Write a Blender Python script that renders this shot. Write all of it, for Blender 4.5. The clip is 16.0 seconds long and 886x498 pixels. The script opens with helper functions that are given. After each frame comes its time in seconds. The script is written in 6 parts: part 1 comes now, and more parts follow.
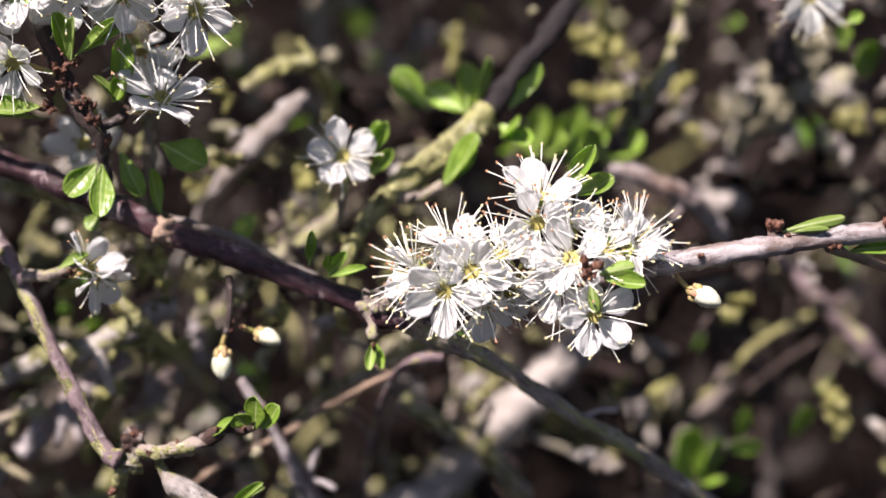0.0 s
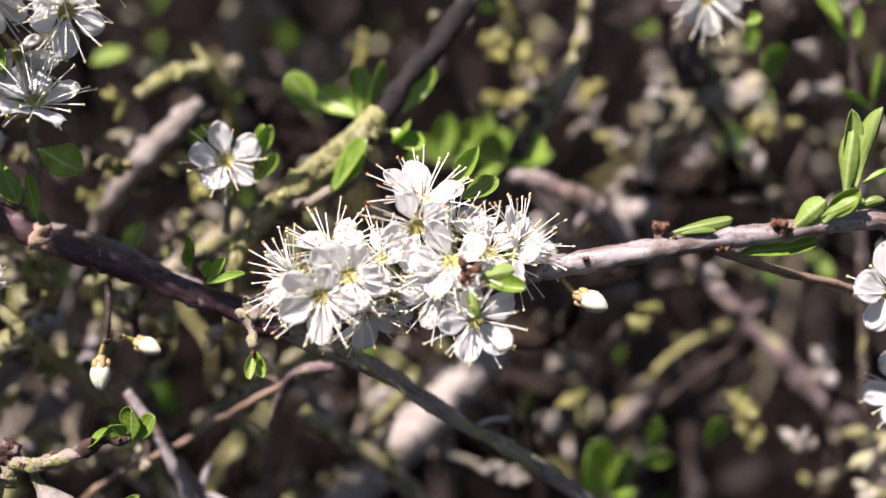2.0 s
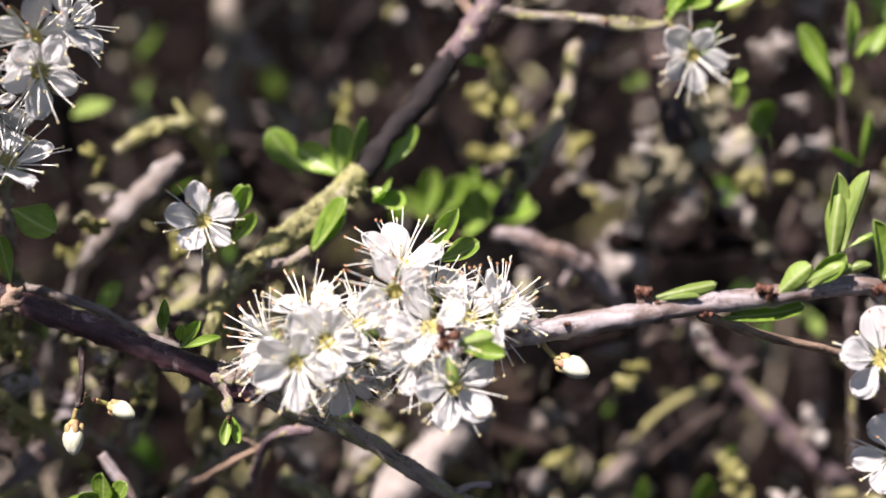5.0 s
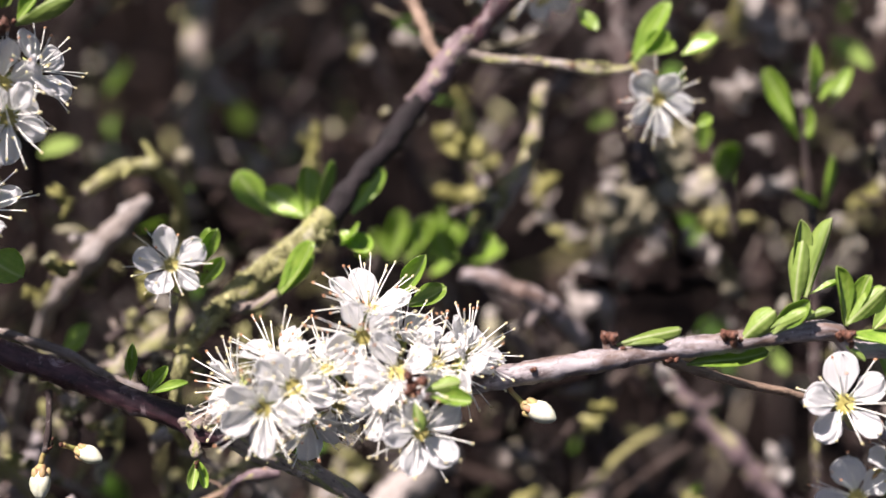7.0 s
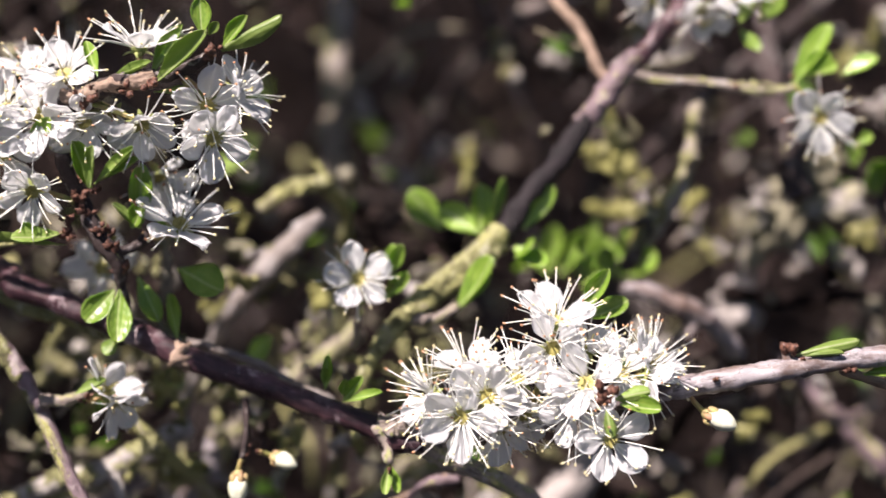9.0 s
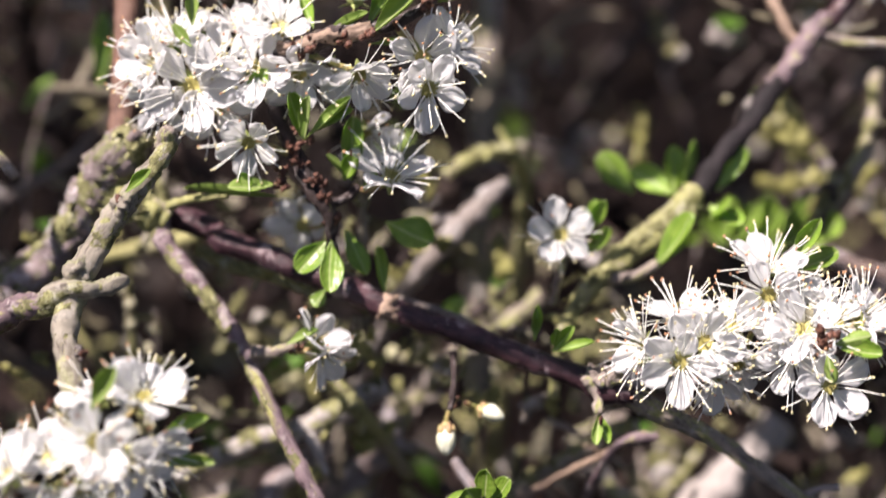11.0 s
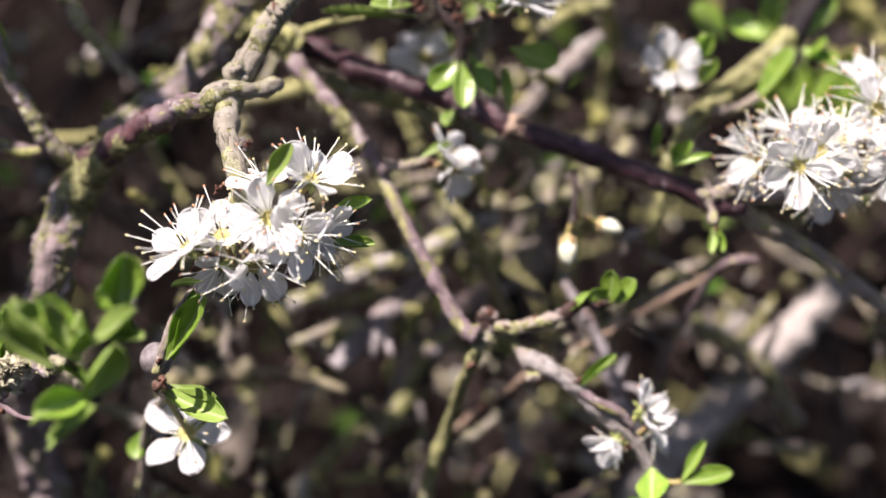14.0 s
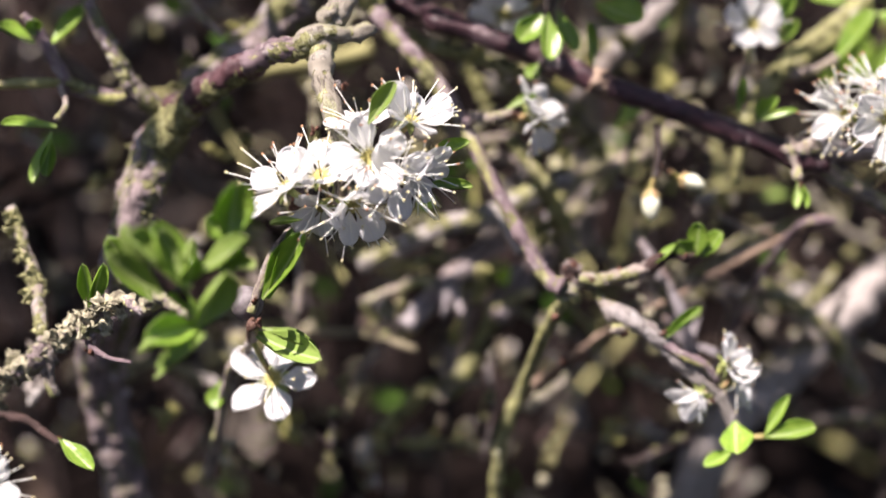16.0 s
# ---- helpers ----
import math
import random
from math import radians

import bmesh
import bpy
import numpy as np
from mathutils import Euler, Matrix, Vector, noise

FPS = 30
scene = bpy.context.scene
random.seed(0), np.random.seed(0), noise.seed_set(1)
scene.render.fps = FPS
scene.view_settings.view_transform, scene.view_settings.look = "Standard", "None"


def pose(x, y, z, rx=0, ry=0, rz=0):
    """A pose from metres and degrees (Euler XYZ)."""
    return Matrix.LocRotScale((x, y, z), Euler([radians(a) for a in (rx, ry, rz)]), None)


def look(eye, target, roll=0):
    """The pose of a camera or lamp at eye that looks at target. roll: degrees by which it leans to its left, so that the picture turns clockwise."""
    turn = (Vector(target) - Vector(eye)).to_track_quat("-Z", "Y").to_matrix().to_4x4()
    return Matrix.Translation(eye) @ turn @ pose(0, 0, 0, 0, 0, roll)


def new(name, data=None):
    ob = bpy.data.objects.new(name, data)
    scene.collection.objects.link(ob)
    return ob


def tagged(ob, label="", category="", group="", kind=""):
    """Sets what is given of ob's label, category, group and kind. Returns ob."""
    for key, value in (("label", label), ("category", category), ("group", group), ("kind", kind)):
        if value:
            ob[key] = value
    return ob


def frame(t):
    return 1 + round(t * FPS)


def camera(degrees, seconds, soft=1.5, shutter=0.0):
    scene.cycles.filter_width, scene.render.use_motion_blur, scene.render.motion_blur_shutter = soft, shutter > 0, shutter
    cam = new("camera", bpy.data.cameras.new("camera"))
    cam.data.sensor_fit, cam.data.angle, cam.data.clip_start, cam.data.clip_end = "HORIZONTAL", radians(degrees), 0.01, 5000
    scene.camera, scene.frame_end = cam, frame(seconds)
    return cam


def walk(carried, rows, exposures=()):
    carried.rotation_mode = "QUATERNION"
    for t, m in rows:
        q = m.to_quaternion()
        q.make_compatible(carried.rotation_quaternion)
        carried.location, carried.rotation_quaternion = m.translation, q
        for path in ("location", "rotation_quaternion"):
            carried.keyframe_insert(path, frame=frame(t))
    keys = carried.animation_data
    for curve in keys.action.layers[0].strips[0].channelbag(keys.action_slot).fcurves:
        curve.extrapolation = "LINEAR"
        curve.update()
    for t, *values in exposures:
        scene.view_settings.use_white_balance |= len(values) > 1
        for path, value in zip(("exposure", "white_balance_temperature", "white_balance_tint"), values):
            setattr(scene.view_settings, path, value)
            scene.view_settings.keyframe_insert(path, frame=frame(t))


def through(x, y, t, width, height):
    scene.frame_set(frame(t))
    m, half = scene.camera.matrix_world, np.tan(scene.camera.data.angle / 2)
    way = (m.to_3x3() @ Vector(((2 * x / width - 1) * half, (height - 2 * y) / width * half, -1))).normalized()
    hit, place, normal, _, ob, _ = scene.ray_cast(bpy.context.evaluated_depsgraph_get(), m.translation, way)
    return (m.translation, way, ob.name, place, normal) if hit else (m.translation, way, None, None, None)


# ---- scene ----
# The bush is laid out in millimetres: x to the right, y away from the lens, z up the picture.
# HEDGE carries that layout into the world, where the lens looks down on the bush at a slant.
HEIGHT, SLANT = 0.20, 25.0
HEDGE = Matrix.Translation((0, 0, HEIGHT)) @ pose(0, 0, 0, -SLANT, 0, 0) @ pose(0, 0, 0, 0, -3.4, 0)

cam = camera(30, 16.0, soft=1.5, shutter=0.4)
cam.data.dof.use_dof = True
cam.data.dof.focus_distance = 0.265
cam.data.dof.aperture_fstop = 7.4
PATH = [
    (0, (0.01890, -0.26710, 0.03072), (0.00661, 0.73182, -0.01417), -3.596),
    (0.5, (0.02632, -0.26354, 0.02746), (0.00398, 0.73533, -0.01467), -3.822),
    (1, (0.03438, -0.26313, 0.02801), (0.01798, 0.73610, -0.00767), -3.624),
    (1.5, (0.03743, -0.26109, 0.02571), (0.02683, 0.73829, -0.00792), -3.844),
    (2, (0.03635, -0.26081, 0.02563), (0.03035, 0.73876, -0.00298), -3.934),
    (2.5, (0.03771, -0.25890, 0.02466), (0.02385, 0.74076, 0.00266), -4.048),
    (3, (0.03893, -0.25874, 0.02722), (0.01939, 0.74090, 0.00872), -4.007),
    (3.5, (0.03902, -0.25780, 0.02916), (0.02117, 0.74188, 0.01134), -3.916),
    (6, (0.04155, -0.25592, 0.03130), (0.05178, 0.74401, 0.02490), -3.822),
    (6.5, (0.04237, -0.25741, 0.03518), (0.05937, 0.74243, 0.02985), -3.836),
    (7, (0.04032, -0.25754, 0.03472), (0.05563, 0.74234, 0.03479), -3.727),
    (7.5, (0.03823, -0.25852, 0.03442), (0.04867, 0.74142, 0.03690), -3.720),
    (8, (0.02945, -0.26157, 0.03427), (0.02810, 0.73840, 0.04136), -3.881),
    (8.5, (0.02514, -0.26618, 0.03472), (0.01545, 0.73373, 0.04335), -3.989),
    (9, (0.01851, -0.26863, 0.03620), (0.00334, 0.73120, 0.04691), -3.841),
    (9.5, (0.01161, -0.26944, 0.03999), (-0.00783, 0.73028, 0.05372), -3.747),
    (10, (0.00086, -0.27010, 0.04381), (-0.02447, 0.72936, 0.06467), -3.390),
    (10.2, (-0.00141, -0.26811, 0.04142), (-0.04541, 0.73045, 0.07197), -3.873),
    (12.3, (-0.02444, -0.28551, 0.00084), (-0.05562, 0.71302, 0.04526), -3.521),
    (12.5, (-0.02661, -0.28581, 0.00218), (-0.05525, 0.71279, 0.04651), -3.459),
    (13, (-0.03375, -0.28533, 0.00176), (-0.04879, 0.71347, 0.04837), -3.297),
    (13.5, (-0.04592, -0.28593, -0.00762), (-0.04557, 0.71262, 0.04618), -3.323),
    (14, (-0.04491, -0.28717, -0.01180), (-0.04683, 0.71163, 0.03705), -3.287),
    (14.5, (-0.05078, -0.29002, -0.00947), (-0.04758, 0.70894, 0.03607), -2.933),
    (15, (-0.05767, -0.29059, -0.01338), (-0.05338, 0.70795, 0.04045), -2.677),
    (15.5, (-0.06355, -0.28840, -0.01641), (-0.05072, 0.70988, 0.04080), -2.459),
    (16, (-0.06399, -0.28623, -0.02354), (-0.05350, 0.71179, 0.03850), -2.578),
]
walk(cam, [(t, HEDGE @ look(eye, target, roll)) for t, eye, target, roll in PATH], ((0, 1.29, 6700, 20), (10, 1.33, 6700, 20), (13, 1.38, 6700, 20), (16, 1.46, 6700, 20)))

# ---- light ----
LIGHT = Vector((-0.34, -0.57, 0.75)).normalized()
SUN = (HEDGE.to_3x3() @ LIGHT).normalized()
world = bpy.data.worlds.new("sky")
scene.world = world
world.use_nodes = True
sky = world.node_tree.nodes.new("ShaderNodeTexSky")
sky.sky_type, sky.sun_disc = "NISHITA", False
sky.sun_elevation = math.asin(SUN.z)
sky.sun_rotation = math.atan2(SUN.x, SUN.y)
back = world.node_tree.nodes["Background"]
back.inputs["Strength"].default_value = 0.042
world.node_tree.links.new(sky.outputs[0], back.inputs["Color"])
sun = new("sun", bpy.data.lights.new("sun", "SUN"))
sun.data.energy, sun.data.angle, sun.data.color = 5.0, radians(0.53), (1.0, 0.955, 0.89)
sun.matrix_world = Matrix.Translation((0, 0, 3)) @ SUN.to_track_quat("Z", "Y").to_matrix().to_4x4()

# ---- materials ----


def shader(name, rough=0.6, spec=0.3):
    m = bpy.data.materials.new(name)
    m.use_nodes = True
    n, l = m.node_tree.nodes, m.node_tree.links
    b = n["Principled BSDF"]
    b.inputs["Roughness"].default_value = rough
    b.inputs["Specular IOR Level"].default_value = spec
    co = n.new("ShaderNodeTexCoord")
    return m, n, l, b, co.outputs["Object"]


def noisy(n, l, co, scale, detail=4.0, rough=0.6, dist=0.0):
    t = n.new("ShaderNodeTexNoise")
    t.inputs["Scale"].default_value, t.inputs["Detail"].default_value = scale, detail
    t.inputs["Roughness"].default_value, t.inputs["Distortion"].default_value = rough, dist
    l.new(co, t.inputs["Vector"])
    return t.outputs["Fac"]


def ramp(n, l, fac, stops):
    r = n.new("ShaderNodeValToRGB")
    e = r.color_ramp.elements
    while len(e) < len(stops):
        e.new(0.5)
    for k, (at, c) in zip(e, stops):
        k.position, k.color = at, (*c, 1)
    l.new(fac, r.inputs["Fac"])
    return r.outputs["Color"]


def blend(n, l, fac, a, b, mode="MIX"):
    x = n.new("ShaderNodeMix")
    x.data_type, x.blend_type = "RGBA", mode
    for key, v in ((0, fac), (6, a), (7, b)):
        if isinstance(v, (int, float)):
            x.inputs[key].default_value = v
        elif isinstance(v, tuple):
            x.inputs[key].default_value = (*v, 1)
        else:
            l.new(v, x.inputs[key])
    return x.outputs[2]


def relief(n, l, b, fac, strength, distance):
    u = n.new("ShaderNodeBump")
    u.inputs["Strength"].default_value, u.inputs["Distance"].default_value = strength, distance
    l.new(fac, u.inputs["Height"])
    l.new(u.outputs["Normal"], b.inputs["Normal"])


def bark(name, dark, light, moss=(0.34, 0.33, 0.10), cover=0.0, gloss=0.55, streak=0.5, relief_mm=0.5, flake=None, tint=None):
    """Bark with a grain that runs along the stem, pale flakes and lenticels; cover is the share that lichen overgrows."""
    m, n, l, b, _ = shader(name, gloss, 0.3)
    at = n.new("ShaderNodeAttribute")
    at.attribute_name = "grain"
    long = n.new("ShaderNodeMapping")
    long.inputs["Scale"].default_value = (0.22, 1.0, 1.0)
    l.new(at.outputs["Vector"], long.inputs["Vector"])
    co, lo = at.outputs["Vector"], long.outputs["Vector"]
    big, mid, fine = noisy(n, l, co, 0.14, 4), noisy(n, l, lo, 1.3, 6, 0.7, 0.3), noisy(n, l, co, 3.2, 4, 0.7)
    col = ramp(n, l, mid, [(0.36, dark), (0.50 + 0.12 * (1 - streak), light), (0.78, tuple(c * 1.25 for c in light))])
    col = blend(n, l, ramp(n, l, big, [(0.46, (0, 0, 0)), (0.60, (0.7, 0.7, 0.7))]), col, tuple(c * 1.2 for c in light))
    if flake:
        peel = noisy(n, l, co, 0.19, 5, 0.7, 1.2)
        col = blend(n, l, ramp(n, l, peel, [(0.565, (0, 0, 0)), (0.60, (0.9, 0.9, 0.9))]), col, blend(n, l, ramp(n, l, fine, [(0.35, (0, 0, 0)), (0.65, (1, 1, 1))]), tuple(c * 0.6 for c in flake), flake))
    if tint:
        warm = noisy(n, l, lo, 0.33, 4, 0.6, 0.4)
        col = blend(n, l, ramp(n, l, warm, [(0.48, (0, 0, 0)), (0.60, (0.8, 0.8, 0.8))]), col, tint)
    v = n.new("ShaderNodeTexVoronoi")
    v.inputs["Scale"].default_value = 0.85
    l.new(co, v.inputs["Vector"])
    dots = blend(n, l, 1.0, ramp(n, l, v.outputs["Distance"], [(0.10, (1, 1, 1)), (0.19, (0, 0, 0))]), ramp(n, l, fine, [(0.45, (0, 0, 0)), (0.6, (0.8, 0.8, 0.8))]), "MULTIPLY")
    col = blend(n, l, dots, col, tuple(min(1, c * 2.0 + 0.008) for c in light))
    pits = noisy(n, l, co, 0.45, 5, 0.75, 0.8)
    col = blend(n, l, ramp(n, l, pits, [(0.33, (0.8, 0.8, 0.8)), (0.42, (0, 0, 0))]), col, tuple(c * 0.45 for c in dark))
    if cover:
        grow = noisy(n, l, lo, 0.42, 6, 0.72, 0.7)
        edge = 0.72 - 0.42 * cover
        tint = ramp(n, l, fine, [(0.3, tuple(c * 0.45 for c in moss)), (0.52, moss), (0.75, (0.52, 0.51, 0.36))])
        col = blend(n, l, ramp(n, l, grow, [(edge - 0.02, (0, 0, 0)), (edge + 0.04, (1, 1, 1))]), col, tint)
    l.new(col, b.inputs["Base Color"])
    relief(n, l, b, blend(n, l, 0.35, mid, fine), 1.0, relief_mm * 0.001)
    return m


def thin(name, face, under, vein, through, share, rough=0.45, scale=900.0, spec=0.35, spread=0.25, rib=None, stripe=0.5):
    """A petal or leaf: colour that varies from piece to piece, veins along it, and light that passes through."""
    m, n, l, b, co = shader(name, rough, spec)
    info = n.new("ShaderNodeObjectInfo")
    w = n.new("ShaderNodeTexWave")
    w.bands_direction = "X"
    w.inputs["Scale"].default_value, w.inputs["Distortion"].default_value = 2.2, 1.6
    w.inputs["Detail"].default_value, w.inputs["Detail Scale"].default_value = 2.0, 1.2
    l.new(co, w.inputs["Vector"])
    spots = noisy(n, l, co, 5.0, 4, 0.6)
    col = blend(n, l, ramp(n, l, spots, [(0.3, (0, 0, 0)), (0.7, (1, 1, 1))]), face, under)
    col = blend(n, l, ramp(n, l, w.outputs["Fac"], [(0.0, (stripe, stripe, stripe)), (0.25, (0, 0, 0))]), col, vein)
    if rib:
        sep, ab = n.new("ShaderNodeSeparateXYZ"), n.new("ShaderNodeMath")
        ab.operation = "ABSOLUTE"
        l.new(co, sep.inputs[0])
        l.new(sep.outputs["X"], ab.inputs[0])
        col = blend(n, l, ramp(n, l, ab.outputs[0], [(0.015, (1, 1, 1)), (0.05, (0, 0, 0))]), col, rib)
    h = n.new("ShaderNodeHueSaturation")
    shift = n.new("ShaderNodeMapRange")
    shift.inputs["To Min"].default_value, shift.inputs["To Max"].default_value = 1 - spread, 1 + spread
    l.new(info.outputs["Random"], shift.inputs["Value"])
    l.new(shift.outputs[0], h.inputs["Value"])
    l.new(col, h.inputs["Color"])
    l.new(h.outputs[0], b.inputs["Base Color"])
    relief(n, l, b, w.outputs["Fac"], 0.35, 0.00012)
    t = n.new("ShaderNodeBsdfTranslucent")
    t.inputs["Color"].default_value = (*through, 1)
    x = n.new("ShaderNodeMixShader")
    x.inputs[0].default_value = share
    l.new(b.outputs[0], x.inputs[1])
    l.new(t.outputs[0], x.inputs[2])
    l.new(x.outputs[0], n["Material Output"].inputs["Surface"])
    return m


def plain(name, a, c, scale, rough=0.6, bump=0.3):
    m, n, l, b, co = shader(name, rough, 0.3)
    f = noisy(n, l, co, scale, 4)
    l.new(ramp(n, l, f, [(0.35, a), (0.65, c)]), b.inputs["Base Color"])
    relief(n, l, b, f, bump, 0.0004)
    return m


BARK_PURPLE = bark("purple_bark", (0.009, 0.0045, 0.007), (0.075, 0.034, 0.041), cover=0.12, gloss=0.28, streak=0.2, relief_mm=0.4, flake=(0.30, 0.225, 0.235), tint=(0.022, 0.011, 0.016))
BARK_TWIG = bark("twig_bark", (0.045, 0.028, 0.033), (0.165, 0.116, 0.126), cover=0.34, gloss=0.45, streak=0.8, flake=(0.36, 0.30, 0.295))
BARK_TAN = bark("tan_bark", (0.09, 0.055, 0.04), (0.27, 0.19, 0.14), gloss=0.6)
BARK_GREY = bark("grey_bark", (0.066, 0.046, 0.044), (0.275, 0.245, 0.255), gloss=0.28, relief_mm=0.3, streak=0.8, flake=(0.37, 0.325, 0.33), tint=(0.125, 0.078, 0.058))
BARK_PALE = bark("weathered_bark", (0.16, 0.135, 0.12), (0.35, 0.315, 0.295), gloss=0.8, relief_mm=0.7, flake=(0.48, 0.44, 0.42))
BARK_OLD = bark("old_bark", (0.065, 0.046, 0.040), (0.275, 0.225, 0.195), (0.30, 0.30, 0.115), cover=0.42, gloss=0.8, streak=0.8, relief_mm=0.8, flake=(0.46, 0.41, 0.38))
BARK_MOSSY = bark("lichened_bark", (0.15, 0.12, 0.09), (0.27, 0.23, 0.18), moss=(0.27, 0.26, 0.095), cover=0.72, gloss=0.85)
BARK_RED = bark("russet_bark", (0.058, 0.027, 0.021), (0.145, 0.078, 0.056), gloss=0.5)
# two darker barks with the shade of the hedge put into their colour
BARK_BROWN = bark("shade_toned_brown_bark", (0.012, 0.007, 0.006), (0.055, 0.030, 0.026), cover=0.18, gloss=0.75, streak=0.2, flake=(0.22, 0.18, 0.165))
BARK_DARK = bark("shade_toned_bark", (0.011, 0.007, 0.007), (0.050, 0.034, 0.032), cover=0.2, gloss=0.75, streak=0.2, flake=(0.25, 0.22, 0.21))
BARK_OLIVE = bark("olive_grey_bark", (0.070, 0.056, 0.045), (0.245, 0.215, 0.175), (0.26, 0.25, 0.15), cover=0.42, gloss=0.85, streak=0.9, relief_mm=0.8, flake=(0.36, 0.325, 0.28))
# dark bark, coloured darker still for the shadow on its stretch of stem
BARK_BLACK = bark("blackish_bark", (0.004, 0.003, 0.0035), (0.015, 0.010, 0.012), gloss=0.7, streak=0.2)
BARK_SMOOTH = bark("smooth_pale_bark", (0.20, 0.172, 0.155), (0.30, 0.265, 0.25), gloss=0.85, streak=0.9, relief_mm=0.3, tint=(0.25, 0.22, 0.205))
BARK_PEEL = bark("peeling_bark", (0.10, 0.08, 0.072), (0.275, 0.245, 0.235), gloss=0.65, streak=0.8, relief_mm=0.6, flake=(0.40, 0.37, 0.36), tint=(0.17, 0.135, 0.115))
def crusted():
    m, n, l, b, co = shader("lichen_crust", 0.95, 0.1)
    big, fine = noisy(n, l, co, 330, 5, 0.7, 0.6), noisy(n, l, co, 1700, 4, 0.7)
    col = ramp(n, l, big, [(0.32, (0.060, 0.056, 0.035)), (0.46, (0.17, 0.165, 0.075)), (0.57, (0.29, 0.28, 0.135)), (0.68, (0.43, 0.41, 0.33))])
    col = blend(n, l, ramp(n, l, fine, [(0.36, (0.85, 0.85, 0.85)), (0.52, (0, 0, 0))]), col, (0.06, 0.05, 0.03))
    l.new(col, b.inputs["Base Color"])
    relief(n, l, b, fine, 1.0, 0.0004)
    return m


CRUST = crusted()
LICHEN_GREY = plain("grey_lichen", (0.10, 0.085, 0.06), (0.43, 0.40, 0.28), 700, 0.95, 0.8)
BARK_LIMB = bark("flaking_limb_bark", (0.040, 0.030, 0.030), (0.215, 0.165, 0.165), moss=(0.115, 0.115, 0.045), cover=0.45, gloss=0.7, streak=0.9, relief_mm=0.8, flake=(0.50, 0.44, 0.45))
BARK_WINE = bark("wine_red_bark", (0.020, 0.008, 0.011), (0.090, 0.042, 0.047), gloss=0.4, streak=0.5, relief_mm=0.4, flake=(0.19, 0.135, 0.14))
LICHEN = plain("lichen_tuft", (0.19, 0.18, 0.08), (0.42, 0.40, 0.21), 1500, 0.9, 0.6)
PETAL = thin("white_petal", (0.71, 0.705, 0.71), (0.665, 0.66, 0.67), (0.58, 0.575, 0.595), (0.93, 0.925, 0.92), 0.60, 0.5, spec=0.25, spread=0.06)
LEAF = thin("fresh_leaf", (0.11, 0.22, 0.026), (0.27, 0.38, 0.062), (0.33, 0.43, 0.12), (0.32, 0.55, 0.03), 0.36, 0.3, spec=0.5, rib=(0.40, 0.48, 0.18), stripe=0.12)
LEAF_PALE = thin("young_leaf", (0.165, 0.255, 0.050), (0.235, 0.315, 0.080), (0.28, 0.34, 0.12), (0.30, 0.44, 0.05), 0.3, 0.42, spec=0.35, rib=(0.33, 0.38, 0.17), stripe=0.12)
FILAMENT = plain("filament", (0.80, 0.79, 0.72), (0.86, 0.85, 0.80), 900, 0.5)
ANTHER = plain("anther", (0.55, 0.47, 0.24), (0.72, 0.66, 0.42), 2.5, 0.7)
ANTHER_RED = plain("ripe_anther", (0.42, 0.19, 0.11), (0.50, 0.32, 0.17), 2.5, 0.7)
CUP = plain("flower_cup", (0.22, 0.19, 0.05), (0.40, 0.35, 0.12), 9, 0.5)
CALYX = plain("calyx", (0.20, 0.26, 0.07), (0.34, 0.34, 0.13), 700, 0.6)
STALK = plain("flower_stalk", (0.24, 0.28, 0.08), (0.34, 0.20, 0.10), 350, 0.55)
SCALE = plain("bud_scale", (0.035, 0.015, 0.012), (0.165, 0.072, 0.047), 1.1, 0.6, 0.6)
BUD_CALYX = plain("bud_calyx", (0.28, 0.29, 0.11), (0.36, 0.17, 0.11), 700, 0.6)
BUD_WHITE = plain("closed_petals", (0.42, 0.42, 0.29), (0.61, 0.61, 0.52), 500, 0.5)

# ---- mesh tools ----
MM = 0.001
PLACE = {}


def mesh(name, verts, faces, mats, index=None, smooth=True, grain=None):
    me = bpy.data.meshes.new(name)
    me.from_pydata([tuple(v) for v in verts], [], faces)
    for m in mats:
        me.materials.append(m)
    if index is not None:
        me.polygons.foreach_set("material_index", index)
    if smooth:
        me.polygons.foreach_set("use_smooth", [True] * len(faces))
    if grain is not None:
        me.attributes.new("grain", "FLOAT_VECTOR", "POINT").data.foreach_set("vector", np.array(grain, dtype=np.float32).ravel())
    me.update()
    return me


def thing(name, at, label, category, group="", kind=""):
    """An Empty at the foot of a thing; its parts hang under it."""
    ob = new(name)
    m = HEDGE @ Matrix.Translation(Vector(at) * MM)
    ob.matrix_basis = m
    ob.empty_display_size = 0.005
    PLACE[ob.name] = m
    return tagged(ob, label, category, group, kind)


def part(name, me, parent, m=None, label=""):
    """One mesh object under a thing or a part; m is its place in the layout, in metres."""
    ob = new(name, me)
    w = HEDGE @ m if m is not None else HEDGE.copy()
    ob.parent = parent
    ob.matrix_basis = PLACE[parent.name].inverted() @ w
    PLACE[ob.name] = w
    return tagged(ob, label)


def frame_along(way, face):
    """Axes with y along way and z as near to face as that allows."""
    y = Vector(way).normalized()
    z = Vector(face) - y * Vector(face).dot(y)
    if z.length < 1e-4:
        z = y.orthogonal()
    z.normalize()
    x = y.cross(z)
    return Matrix((x, y, z)).transposed().to_4x4()


